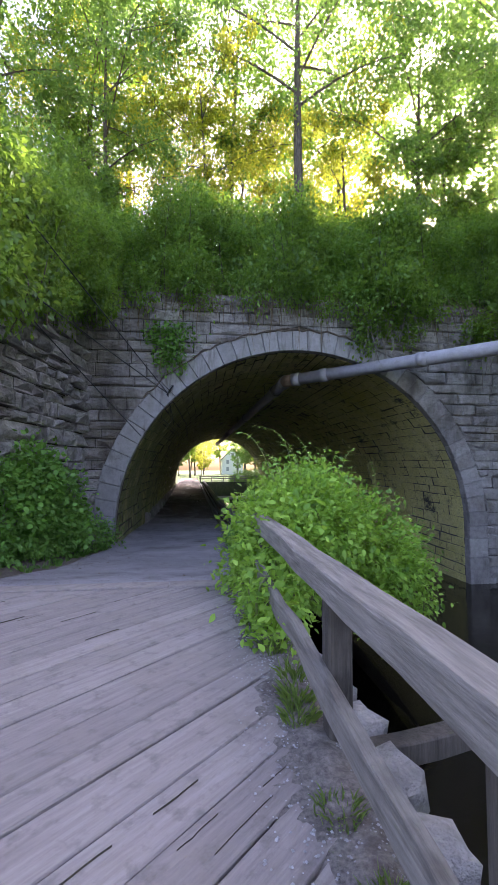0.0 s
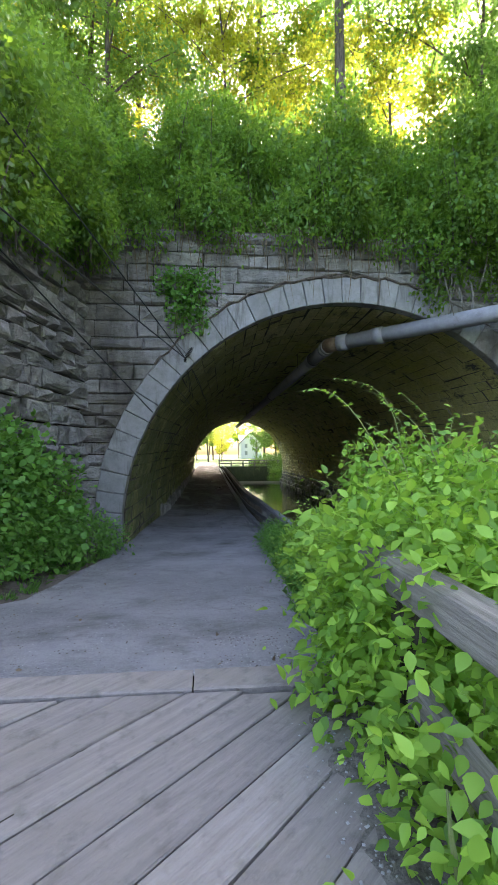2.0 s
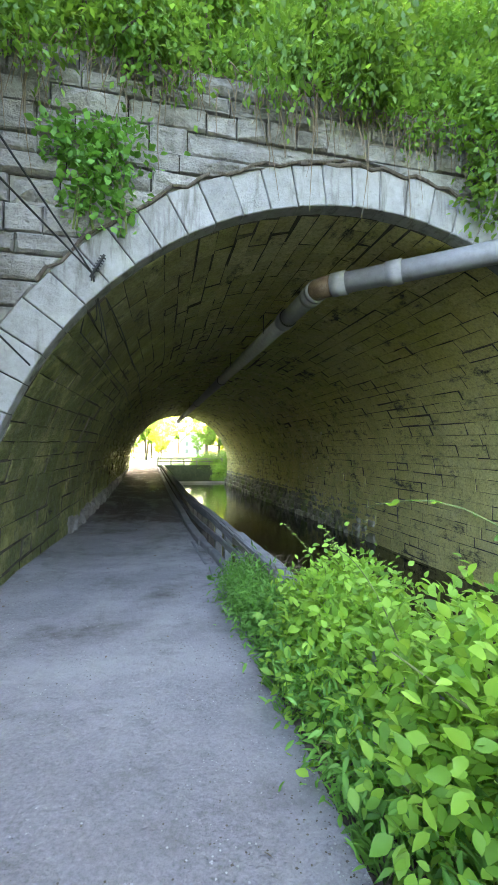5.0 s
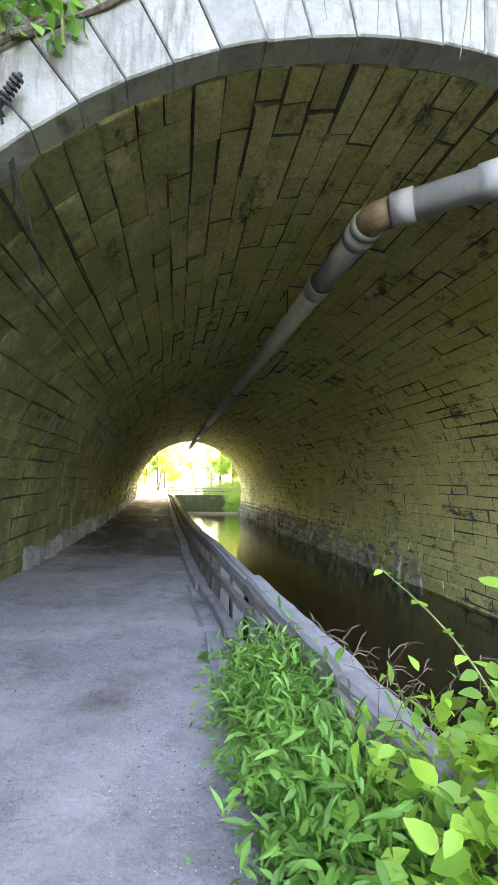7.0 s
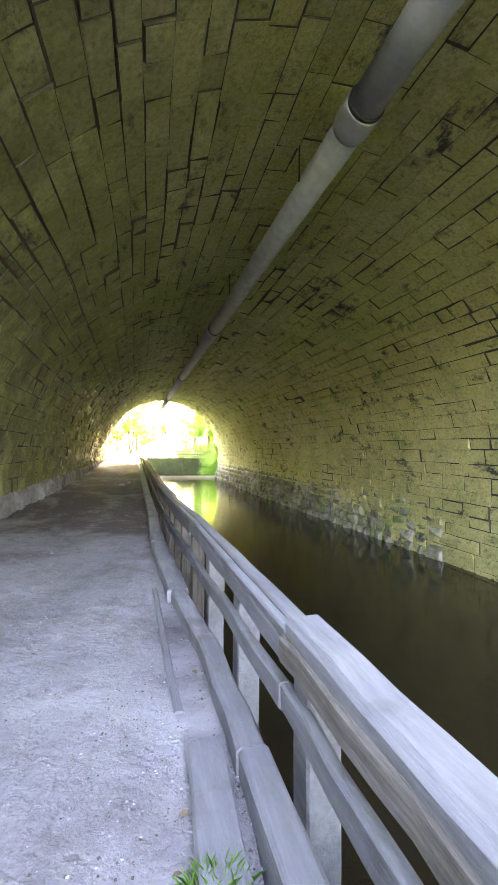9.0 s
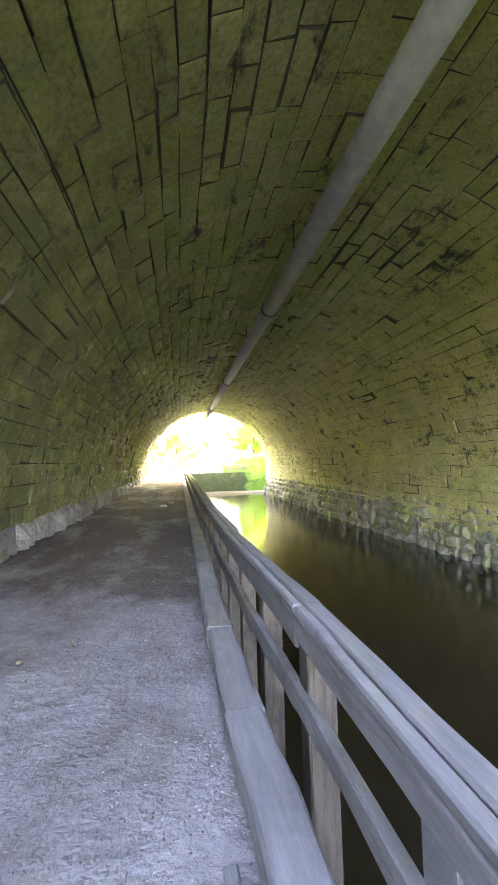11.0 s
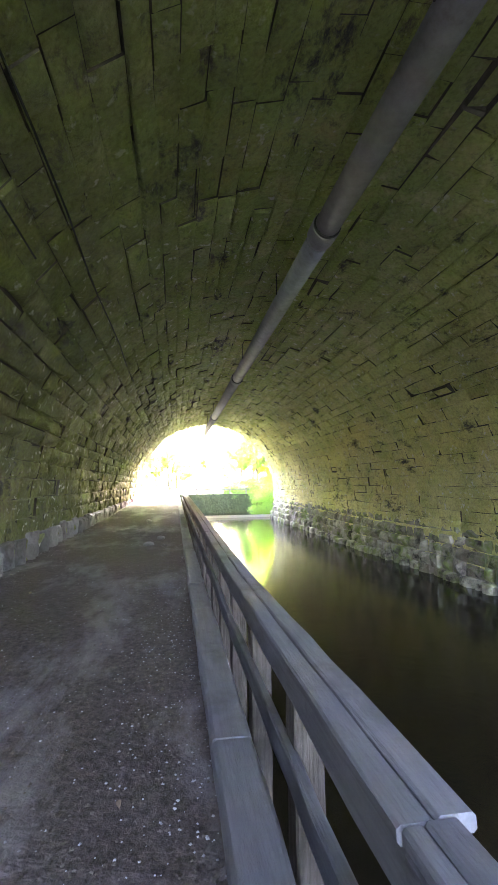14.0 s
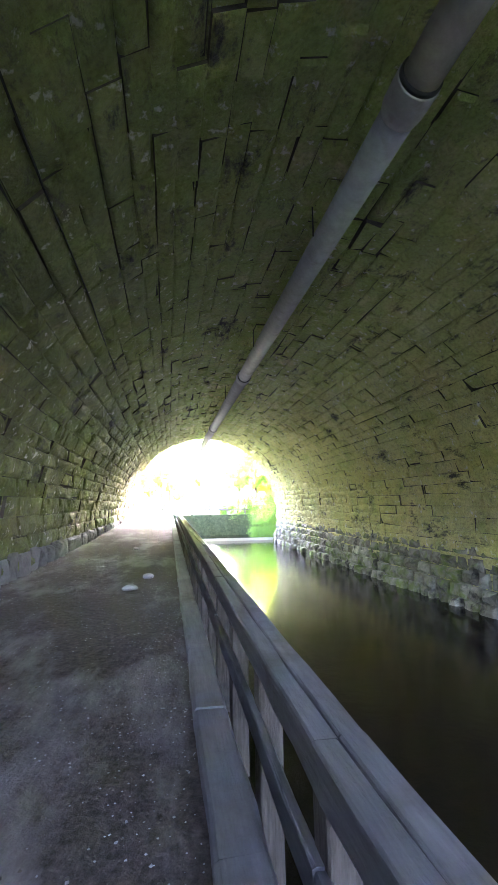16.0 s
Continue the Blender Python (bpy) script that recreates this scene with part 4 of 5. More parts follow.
# the bush that swallows the end of the railing
near_bush = shrub("leafy_bush", "bright green leafy bush spilling over the railing end",
                  [(1.05, 4.75, 0.55, 0.42, 0.55, 0.5), (1.0, 5.4, 0.65, 0.55, 0.6, 0.6), (1.5, 6.1, 0.45, 0.8, 0.7, 0.85), (2.4, 6.2, 0.2, 0.85, 0.8, 0.85), (3.0, 6.6, -0.3, 0.6, 0.8, 0.8),
                   (0.72, 4.15, 0.28, 0.24, 0.5, 0.36), (0.7, 3.6, 0.12, 0.18, 0.3, 0.2), (0.85, 5.2, 0.2, 0.42, 0.6, 0.4), (1.55, 5.3, 0.75, 0.5, 0.6, 0.6), (1.75, 6.3, 0.95, 0.55, 0.6, 0.55), (1.48, 6.75, 1.05, 0.42, 0.42, 0.5)],
                  26000, 0.078, L_NEAR, canal_verge, "bush", 30, True, 0.6, seed=2)
bush_two = shrub("leafy_bush", "bright green leafy bush crowding the path beside the canal",
                 [(1.45, 7.1, 0.2, 0.55, 0.8, 0.75), (2.2, 7.6, 0.0, 0.8, 0.9, 0.85), (1.5, 8.3, -0.05, 0.5, 0.8, 0.65), (2.0, 9.0, -0.2, 0.8, 0.8, 0.7), (1.6, 9.6, -0.35, 0.45, 0.8, 0.5),
                  (1.55, 10.35, -0.35, 0.42, 0.6, 0.45), (1.95, 10.9, -0.3, 0.45, 0.6, 0.5), (1.95, 11.35, -0.55, 0.3, 0.45, 0.4), (1.75, 10.7, -0.15, 0.42, 0.55, 0.4), (2.15, 11.2, -0.2, 0.35, 0.5, 0.4), (1.74, 11.45, -0.32, 0.32, 0.35, 0.33), (1.66, 10.95, -0.4, 0.3, 0.4, 0.28)],
                 29000, 0.08, L_NEAR, canal_verge, "bush", 30, True, 0.6, seed=3)
for i, (b, t, bow) in enumerate((((1.2, 5.6, 0.9), (0.62, 6.6, 1.95), (0, 0, 0.35)), ((1.5, 6.4, 1.0), (0.95, 6.5, 2.05), (0.15, 0, 0.3)), ((1.55, 6.5, 1.1), (1.3, 6.6, 1.95), (0.12, 0, 0.1)), ((1.7, 6.2, 1.1), (1.55, 6.6, 1.95), (0.1, 0, 0.1)),
                                ((1.5, 5.7, 1.0), (1.25, 6.2, 1.8), (0.05, 0, 0.15)), ((2.2, 6.4, 0.9), (2.1, 6.7, 1.75), (-0.15, 0, 0.1)), ((2.7, 6.6, 0.6), (2.9, 6.9, 1.55), (0.1, 0, 0.1)),
                                ((1.1, 5.4, 0.9), (1.0, 6.0, 1.65), (0.1, 0, 0.1)), ((2.0, 6.0, 1.0), (2.35, 6.2, 1.7), (0, 0, 0.2)), ((1.6, 7.6, 0.7), (1.58, 7.9, 1.4), (0.12, 0, 0.05)), ((1.35, 7.7, 0.6), (1.28, 8.0, 1.12), (0.1, 0, 0.05)), ((1.9, 7.8, 0.6), (1.86, 8.1, 1.2), (-0.1, 0, 0.05)))):
    leafy_shoot(near_bush, b, t, bow, L_NEAR, 0.085, 15, i)
for i, (b, t, bow) in enumerate((((1.6, 8.0, 0.4), (1.1, 9.1, 1.0), (0, 0, 0.3)), ((1.8, 8.5, 0.3), (1.7, 8.8, 1.15), (0.1, 0, 0.1)), ((2.2, 8.4, 0.4), (2.4, 8.8, 1.3), (0, 0, 0.1)),
                                ((1.75, 11.0, -0.4), (1.45, 11.5, 0.52), (0.08, 0, 0.12)), ((1.8, 10.7, -0.3), (1.62, 11.0, 0.62), (0.1, 0, 0.1)), ((1.9, 11.2, -0.4), (1.95, 11.5, 0.4), (0.05, 0, 0.1)),
                                ((1.6, 9.4, -0.1), (1.35, 10.2, 0.6), (0, 0, 0.2)))):
    leafy_shoot(bush_two, b, t, bow, L_NEAR, 0.095, 11, i + 20)

# low herbs at the path's edge
herbs = shrub("herb_patch", "low patch of narrow-leaved green herbs at the path edge",
              [(1.15 + 0.03 * i, 7.2 + 0.7 * i, path_z(7.2 + 0.7 * i) + 0.12, 0.2, 0.45, 0.26) for i in range(5)] +
              [(1.42, 10.9, -0.5, 0.3, 0.5, 0.28), (1.38, 11.6, -0.55, 0.28, 0.5, 0.28), (1.36, 12.3, -0.58, 0.26, 0.45, 0.3), (1.36, 12.9, -0.6, 0.22, 0.4, 0.3), (1.36, 13.3, -0.66, 0.16, 0.3, 0.22)],
              14000, 0.075, L_HERB, canal_verge, "plant", 30, True, 0.32, seed=5)

shrub("herb_patch", "dense clump of narrow-leaved green herbs below the fence",
      [(1.38, 11.9, -0.5, 0.2, 0.4, 0.22), (1.38, 12.5, -0.5, 0.2, 0.4, 0.25), (1.38, 13.0, -0.54, 0.18, 0.35, 0.22), (1.48, 11.4, -0.46, 0.24, 0.4, 0.22)],
      4800, 0.095, L_HERB, canal_verge, "plant", 24, True, 0.2, seed=15)

# shrubs at the foot of the wing wall
left_ground = lambda x, y: path_z(y) - 0.05
shrub("maple_shrub", "tall dark green broad-leaved shrub at the wing wall",
      [(-3.4, 10.4, 0.7, 0.55, 0.9, 1.0), (-3.1, 11.5, 0.5, 0.5, 0.8, 0.85), (-3.5, 9.2, 0.55, 0.6, 0.9, 1.0), (-2.9, 10.6, 0.0, 0.4, 0.9, 0.6), (-3.3, 10.0, 1.3, 0.5, 0.7, 0.6)],
      9500, 0.115, L_HERB, left_ground, "shrub", 18, True, 0.8, seed=6)
shrub("fern_shrub", "low green undergrowth at the road's edge",
      [(-2.5, 12.0, -0.25, 0.35, 0.6, 0.45), (-2.2, 12.6, -0.35, 0.25, 0.35, 0.35), (-2.75, 11.0, -0.2, 0.35, 0.7, 0.4), (-3.1, 9.6, -0.1, 0.4, 0.8, 0.45), (-3.5, 8.4, 0.0, 0.4, 0.8, 0.5), (-3.9, 7.2, 0.2, 0.45, 0.8, 0.6)],
      5000, 0.1, L_HERB, left_ground, "shrub", 24, True, 0.45, seed=7)

# hanging shrubs and vines over the portal
def local_shrub(label, mat, seed, size=0.085, count=10500):
    r = random.Random(seed)
    lobes = [(r.uniform(-1.0, 1.0), r.uniform(-0.6, 0.6), r.uniform(0.1, 1.9), r.uniform(0.3, 0.6), r.uniform(0.3, 0.55), r.uniform(0.28, 0.55)) for _ in range(10)]
    lobes += [(r.uniform(-0.9, 0.9), r.uniform(-0.95, -0.6), r.uniform(-0.1, 0.4), 0.38, 0.25, r.uniform(0.25, 0.42)) for _ in range(4)]
    return shrub("bank_shrub", label, lobes, count, size, mat, lambda x, y: -0.2, "shrub", 12, False, 0.6, "shrubs over the tunnel mouth", seed)


models = [local_shrub("green shrub hanging over the tunnel's end wall", L_BANK, 40), local_shrub("light green shrub hanging over the tunnel's end wall", L_LIGHT, 41, 0.08),
          local_shrub("dense green shrub hanging over the tunnel's end wall", L_BANK, 42, 0.092)]
r = random.Random(77)
spots = []
for i in range(17):
    spots.append((-4.0 + i * 1.25 + r.uniform(-0.3, 0.3), 14.1 + r.uniform(-0.2, 0.4), 6.8 + r.uniform(-0.1, 0.25)))
for i in range(17):
    x, y = -5.5 + i * 1.4 + r.uniform(-0.4, 0.4), 16.0 + r.uniform(-0.5, 0.6)
    spots.append((x, y, hill_z(x, y) + 0.2))
for i in range(15):
    x, y = -6 + i * 1.8 + r.uniform(-0.5, 0.5), 18.2 + r.uniform(-0.8, 0.8)
    spots.append((x, y, hill_z(x, y) + 0.3))
for i in range(9):
    y = 13.4 - i * 0.8
    x = -3.3 - 0.17 * (13.6 - y) - r.uniform(-0.1, 0.3)
    spots.append((x, y, bank_z(x, y) + 0.1))
for i in range(7):
    y = 14.0 - i * 1.1
    x = -5.8 - 0.185 * (13.3 - y) - r.uniform(0, 1.2)
    spots.append((x, y, bank_z(x, y) + 0.4))
for i, (x, y, z) in enumerate(spots):
    m = models[i % 3]
    s = r.uniform(0.85, 1.25)
    pm = pose(x, y, z, 0, 0, r.uniform(-40, 40)) @ Matrix.Diagonal((s, s, s * r.uniform(0.9, 1.2), 1))
    if i < 3:
        m.matrix_basis = pm
    else:
        copy_thing(m, pm)


# unseen shrubs along the right bank, added to block light from that side
for i in range(9):
    copy_thing(models[i % 3], pose(13.2 + 0.5 * (i % 2), 11.5 - 1.5 * i, -0.9, 0, 0, 50 * i) @ Matrix.Diagonal((1.5, 1.5, 1.7, 1)))["group"] = "shrubs on the far bank"


# ---- trees ----
def tree(label, height, spread, mat, seed, leaf=0.17, count=9000, first=0.35, trunk_r=0.2, lean=0.0):
    r = random.Random(seed)
    ob = thing("tree", label, "tree", "trees on the hill")
    top = Vector((lean * height, 0, height * 0.95))
    trunk = stem_points((0, 0, -0.6), tuple(top), (r.uniform(-.3, .3), r.uniform(-.3, .3), 0), 9)
    part("trunk", tube(trunk, [trunk_r * (1 - 0.1 * i) for i in range(9)], 9), M_BARK, ob, smooth=True)
    limbs, clumps = [], []
    for i in range(15):
        k = first + (0.97 - first) * i / 14
        a = min(int(k * 8), 7)
        p = Vector(trunk[a]).lerp(Vector(trunk[a + 1]), k * 8 - a)
        ang = i * 2.4 + r.uniform(-0.5, 0.5)
        ln = spread * (0.45 + 0.75 * math.sin(math.pi * min(1, (1 - k) * 1.25 + 0.12))) * r.uniform(0.7, 1.2)
        tip = p + Vector((math.cos(ang) * ln, math.sin(ang) * ln, ln * r.uniform(0.25, 0.75)))
        pts = stem_points(tuple(p), tuple(tip), (0, 0, ln * 0.08), 6)
        rr = trunk_r * 0.42 * (1.1 - k)
        limbs.append(tube(pts, [rr * (1 - 0.17 * q) + 0.006 for q in range(6)], 5))
        for q in range(2, 6):
            for _ in range(3):
                c = Vector(pts[q]) + Vector((r.gauss(0, 1), r.gauss(0, 1), r.gauss(0, 0.8))) * ln * 0.2
                clumps.append((c, ln * r.uniform(0.1, 0.2)))
                if r.random() < 0.5:
                    limbs.append(tube(stem_points(pts[q], tuple(c), (0, 0, 0.05), 3), [0.02, 0.014, 0.006], 4))
    tagged(part("limb", merge(limbs), M_BARK, ob), kind="stuff")
    C = np.array([c[0] for c in clumps])
    R = np.array([c[1] for c in clumps])
    pick = rng.integers(0, len(C), count)
    d = rng.normal(size=(count, 3))
    P = C[pick] + d * (R[pick] * 0.55)[:, None] * np.array([1, 1, 0.7])
    W = d + rng.normal(size=(count, 3)) * 0.6 + np.array([0, 0, -0.4])
    tagged(leaves("crown", P, W, leaf * (0.6 + 0.7 * rng.random(count)), mat, ob, width=0.62), kind="stuff")
    return ob


tree_models = [tree("tall deciduous tree with a pale bare trunk and airy crown", 17, 3.6, L_TREE, 51, 0.16, 14000, 0.5, 0.24),
               tree("young sunlit tree with yellow-green leaves", 10.5, 2.6, L_YELLOW, 52, 0.15, 16000, 0.22, 0.11),
               tree("leafy green tree with a broad dense crown", 12.5, 3.4, L_TREE, 53, 0.16, 17000, 0.25, 0.15, 0.04),
               tree("slim deciduous tree with sparse leaves", 15, 2.8, L_BANK, 54, 0.16, 11000, 0.35, 0.14, -0.05)]
# entries with y < 13.6 are unseen right-bank trees, added to darken the left wall
plan = [(0, 4.45, 17.2, 1.05), (1, 0.3, 19.5, 1.0), (2, -3.2, 18.5, 1.0), (3, -4.6, 20.5, 1.1), (1, 7.2, 20.5, 1.0), (2, 10.5, 18.5, 1.1), (3, 1.8, 22.5, 1.15), (1, 3.2, 24.5, 1.1), (2, 13.5, 22.0, 1.2),
        (3, 8.8, 25.5, 1.2), (1, -1.6, 23.5, 1.1), (2, -7.5, 17.0, 1.1), (2, 13.2, 9.5, 1.15), (2, 13.4, 5.5, 1.1), (2, 13.8, 1.5, 1.2), (1, -6.4, 21.5, 1.0), (0, -3.8, 26.0, 1.1), (2, 5.0, 29.0, 1.1), (1, 11.2, 29.0, 1.2),
        (3, -12.5, 22.0, 1.2), (2, 18.5, 17.0, 1.2), (0, 9.0, 35.0, 1.2), (3, 20.0, 9.0, 1.2), (2, 17.0, 3.0, 1.3), (2, 14.5, 8.5, 1.2), (2, 15.5, -3.5, 1.3), (2, 14.0, 17.5, 1.25), (3, 16.5, 21.5, 1.2), (2, 19.5, 12.5, 1.3), (2, 12.2, 20.0, 0.8), (2, 13.0, 15.5, 0.7)]
used = set()
for i, (k, x, y, s) in enumerate(plan):
    z = hill_z(x, y) if y > 13.6 else (bank_z(x, y) if x < 0 else -1.0 + min(max(0, x - 16) * 0.5, 9))
    pm = pose(x, y, z, 0, 0, (i * 83) % 360) @ Matrix.Diagonal((s, s, s, 1))
    if k not in used:
        used.add(k)
        tree_models[k].matrix_basis = pm
    else:
        copy_thing(tree_models[k], pm)

# beyond the far mouth; the near ones at right are added to shade it
for i, (k, x, y, s) in enumerate(((1, -10, 112, 1.2), (2, -3, 122, 1.0), (1, 3, 104, 0.9), (2, 17, 92, 1.0), (1, 13.5, 80, 0.85), (2, 24, 84, 1.2), (0, 22, 108, 1.0), (1, 3, 126, 1.2), (2, -7, 120, 1.3), (2, 30, 98, 1.3), (2, 0, 130, 1.4), (2, 16, 130, 1.4), (2, -24, 140, 1.5), (2, 15.5, 71, 1.0), (2, 20, 64, 1.1), (1, 12.8, 75, 0.9), (2, 17, 78, 1.2), (2, 12.4, 117, 0.8), (2, 24, 70, 1.2), (2, 10.8, 73.5, 1.0), (2, 9.6, 80.0, 1.1), (2, 12.5, 87.0, 1.1), (2, 12.9, 61.0, 0.8), (2, 14.5, 58.5, 0.9), (1, 13.0, 64.6, 0.8), (2, 32, 125, 1.5), (2, 45, 110, 1.5))):
    c = copy_thing(tree_models[k], pose(x, y, -0.75, 0, 0, (i * 67) % 360) @ Matrix.Diagonal((s, s, s, 1)))
    c["group"] = "trees beyond the tunnel"
fr = random.Random(5)
for i in range(44):
    row = i % 3
    x, y = -48 + 2.6 * i + fr.uniform(-1.5, 1.5), (98, 128, 160)[row] + fr.uniform(-5, 5)
    if abs(x - (14 if y > 110 else 10)) < 7 and y < 150:
        continue
    s = fr.uniform(1.3, 1.7) * (1, 1.2, 1.45)[row]
    copy_thing(tree_models[(1, 2, 1, 2, 3)[i % 5]], pose(x, y, -0.75, 0, 0, fr.uniform(0, 360)) @ Matrix.Diagonal((s, s, s, 1)))["group"] = "trees beyond the tunnel"
# more trees, mostly unseen, added to cut the light entering the far mouth
for k, x, y, s in ((2, 13.5, 60.0, 1.35), (2, 17.5, 64.0, 1.6), (2, 21.5, 68.5, 1.7), (2, 15.0, 69.5, 1.5), (2, 19.0, 75.0, 1.7), (2, 24.5, 76.0, 1.7), (2, -7.5, 84.0, 1.4), (1, -9.5, 92.0, 1.4)):
    copy_thing(tree_models[k], pose(x, y, -0.75, 0, 0, 37 * x) @ Matrix.Diagonal((s, s, s, 1)))["group"] = "trees beyond the tunnel"
# added canopy on the hill above the far mouth, out of view
for k, x, s in ((2, -3, 1.0), (1, 1.5, 1.1), (2, 5, 1.0), (2, 9, 1.1), (1, 13, 1.1)):
    copy_thing(tree_models[k], pose(x, 53.0, hill_z(x, 53.0), 0, 0, 50 * x) @ Matrix.Diagonal((s, s, s, 1)))["group"] = "trees beyond the tunnel"
for i, (x, y, z, s) in enumerate(((7.9, 67.6, -0.8, 0.9), (9.4, 67.4, -0.8, 1.0), (10.8, 67.2, -0.9, 1.1), (9.0, 62.0, -2.5, 1.0), (10.4, 60.5, -2.4, 1.2), (6.4, 67.9, -0.9, 0.6))):
    c = copy_thing(models[1], pose(x, y, z, 0, 0, i * 50) @ Matrix.Diagonal((s, s, s, 1)))
    c["group"] = "bushes by the far canal wall"
    c["label"] = "sunlit bright green bush by the far canal wall"


# ---- far side: wall, fence, house, weir, sign ----
def far_things():
    wall = [(1.2, 66.6, -3.5), (40, 66.6, -3.5), (40, 66.6, -0.62), (1.2, 66.6, -0.62), (1.2, 67.3, -3.5), (40, 67.3, -3.5), (40, 67.3, -0.62), (1.2, 67.3, -0.62)]
    tagged(link("wall_canal", wall, [(0, 1, 2, 3), (7, 6, 5, 4), (0, 4, 5, 1), (1, 5, 6, 2), (2, 6, 7, 3), (3, 7, 4, 0)], M_MOSSWALL), "dark mossy retaining wall across the canal's bend", "wall", kind="structure")
    fence = thing("timber_fence", "dark timber post and rail fence above the canal wall", "fence")
    for i in range(12):
        x = 1.5 + i * 1.7
        part("post", beam((x, 67.0, 0.25), (x, 67.0, -0.7), 0.16, 0.16, 2, 0.004, up=(0, 1, 0), seed=i), M_RAILWOOD, fence)
    for z in (0.3, -0.08):
        part("rail", beam((1.3, 66.95, z), (20.5, 66.95, z), 0.1, 0.14, 10, 0.01, seed=int(z * 50) + 9), M_RAILWOOD, fence)
    weir = [(1.9, 57.0, WATER - 0.3), (12, 57.0, WATER - 0.3), (12, 57.0, WATER + 0.2), (1.9, 57.0, WATER + 0.2), (1.9, 58.0, WATER - 0.3), (12, 58.0, WATER - 0.3), (12, 57.9, WATER + 0.1), (1.9, 57.9, WATER + 0.1)]
    tagged(link("weir", weir, [(0, 1, 2, 3), (7, 6, 5, 4), (0, 4, 5, 1), (1, 5, 6, 2), (2, 6, 7, 3), (3, 7, 4, 0)], M_FOAM), "low weir edge with white water spilling over it", "weir", kind="structure")
    # white gabled house
    hx, hy, w, d, h, ridge = 14.2, 150.0, 7.0, 8.0, 5.2, 8.6
    house = thing("house", "white gabled wooden house among trees", "house", at=(hx, hy, -0.7))
    body = [(-w / 2, 0, 0), (w / 2, 0, 0), (w / 2, 0, h), (0, 0, ridge), (-w / 2, 0, h)]
    verts = body + [(x, d, z) for x, y, z in body]
    faces = [(0, 1, 2, 3, 4), (9, 8, 7, 6, 5)] + [(i, (i + 1) % 5, (i + 1) % 5 + 5, i + 5) for i in range(5)]
    link("wall", verts, faces, M_WHITE, house)
    for sx in (-1, 1):
        rv = [(0, -0.4, ridge + 0.12), (sx * (w / 2 + 0.4), -0.4, h - 0.3), (sx * (w / 2 + 0.4), d + 0.4, h - 0.3), (0, d + 0.4, ridge + 0.12)]
        rv += [(x, y, z + 0.15) for x, y, z in rv]
        link("roof", rv, [(0, 1, 2, 3), (7, 6, 5, 4), (0, 4, 5, 1), (1, 5, 6, 2), (2, 6, 7, 3), (3, 7, 4, 0)], M_ROOF, house)
    for x, z in ((-1.7, 1.2), (1.7, 1.2), (-1.7, 3.6), (1.7, 3.6), (0, 6.0)):
        wv = [(x - 0.45, -0.05, z), (x + 0.45, -0.05, z), (x + 0.45, -0.05, z + 1.3), (x - 0.45, -0.05, z + 1.3)]
        wv += [(a, 0.03, c) for a, b, c in wv]
        window = link("window", wv, [(0, 1, 2, 3), (0, 4, 5, 1), (1, 5, 6, 2), (2, 6, 7, 3), (3, 7, 4, 0)], M_GLASS, house)
        part("sill", beam((x - 0.6, -0.1, z), (x + 0.6, -0.1, z), 0.16, 0.1, 2, 0.0, seed=1), M_WHITE, window)
        part("head", beam((x - 0.6, -0.08, z + 1.42), (x + 0.6, -0.08, z + 1.42), 0.12, 0.11, 2, 0.0, seed=2), M_WHITE, window)
    # yellow road sign
    sign = thing("road_sign", "small yellow diamond road sign on a post", "sign", at=(-2.3, 74, -0.7))
    part("post", tube([(0, 0, 0), (0, 0, 2.0)], 0.04, 8), M_RAILWOOD, sign)
    link("plate", [(0, -0.05, 1.5), (0.42, -0.05, 1.95), (0, -0.05, 2.4), (-0.42, -0.05, 1.95), (0, -0.03, 1.5), (0.42, -0.03, 1.95), (0, -0.03, 2.4), (-0.42, -0.03, 1.95)],
         [(0, 1, 2, 3), (7, 6, 5, 4), (0, 4, 5, 1), (1, 5, 6, 2), (2, 6, 7, 3), (3, 7, 4, 0)], M_YELLOW, sign)


M_YELLOW = surface("yellow sign paint", (0.75, 0.55, 0.02), (0.8, 0.6, 0.04), 0, 4, relief=((20, 0.001, None),), rough=0.5)
far_things()


# ---- small things ----
def tuft(name, label, x, y, z, n, h, mat=L_GRASS, spread=0.09, category="grass"):
    ob = thing(name, label, category, at=(x, y, z))
    a = rng.random(n) * math.tau
    rr = rng.random(n) ** 0.5 * spread
    P = np.stack([np.cos(a) * rr, np.sin(a) * rr, np.zeros(n) - 0.01], 1)
    W = np.stack([np.cos(a) * (0.2 + 0.5 * rng.random(n)), np.sin(a) * (0.2 + 0.5 * rng.random(n)), np.ones(n)], 1)
    tagged(leaves("blade", P, W, h * (0.5 + 0.6 * rng.random(n)), mat, ob, fine=True, width=0.045, droop=0.5), kind="stuff")
    return ob


for x, y, n, h in ((0.66, 2.75, 90, 0.17), (0.62, 2.55, 110, 0.15), (0.62, 1.85, 80, 0.12), (0.66, 1.42, 120, 0.14), (0.62, 1.3, 90, 0.12), (0.64, 3.5, 70, 0.17), (0.6, 4.1, 70, 0.15), (0.7, 3.05, 60, 0.2)):
    tuft("grass_tuft", "small tuft of green grass at the deck's edge", x, y, 0.0, n, h * 0.75)
tuft("weed_tuft", "small green weed growing in the path's grit", 1.16, 14.25, path_z(14.25), 330, 0.085, L_HERB, 0.11, "weed")
tuft("weed_tuft", "small green weed growing in the path's grit", 1.22, 13.75, path_z(13.75), 150, 0.07, L_HERB, 0.08, "weed")
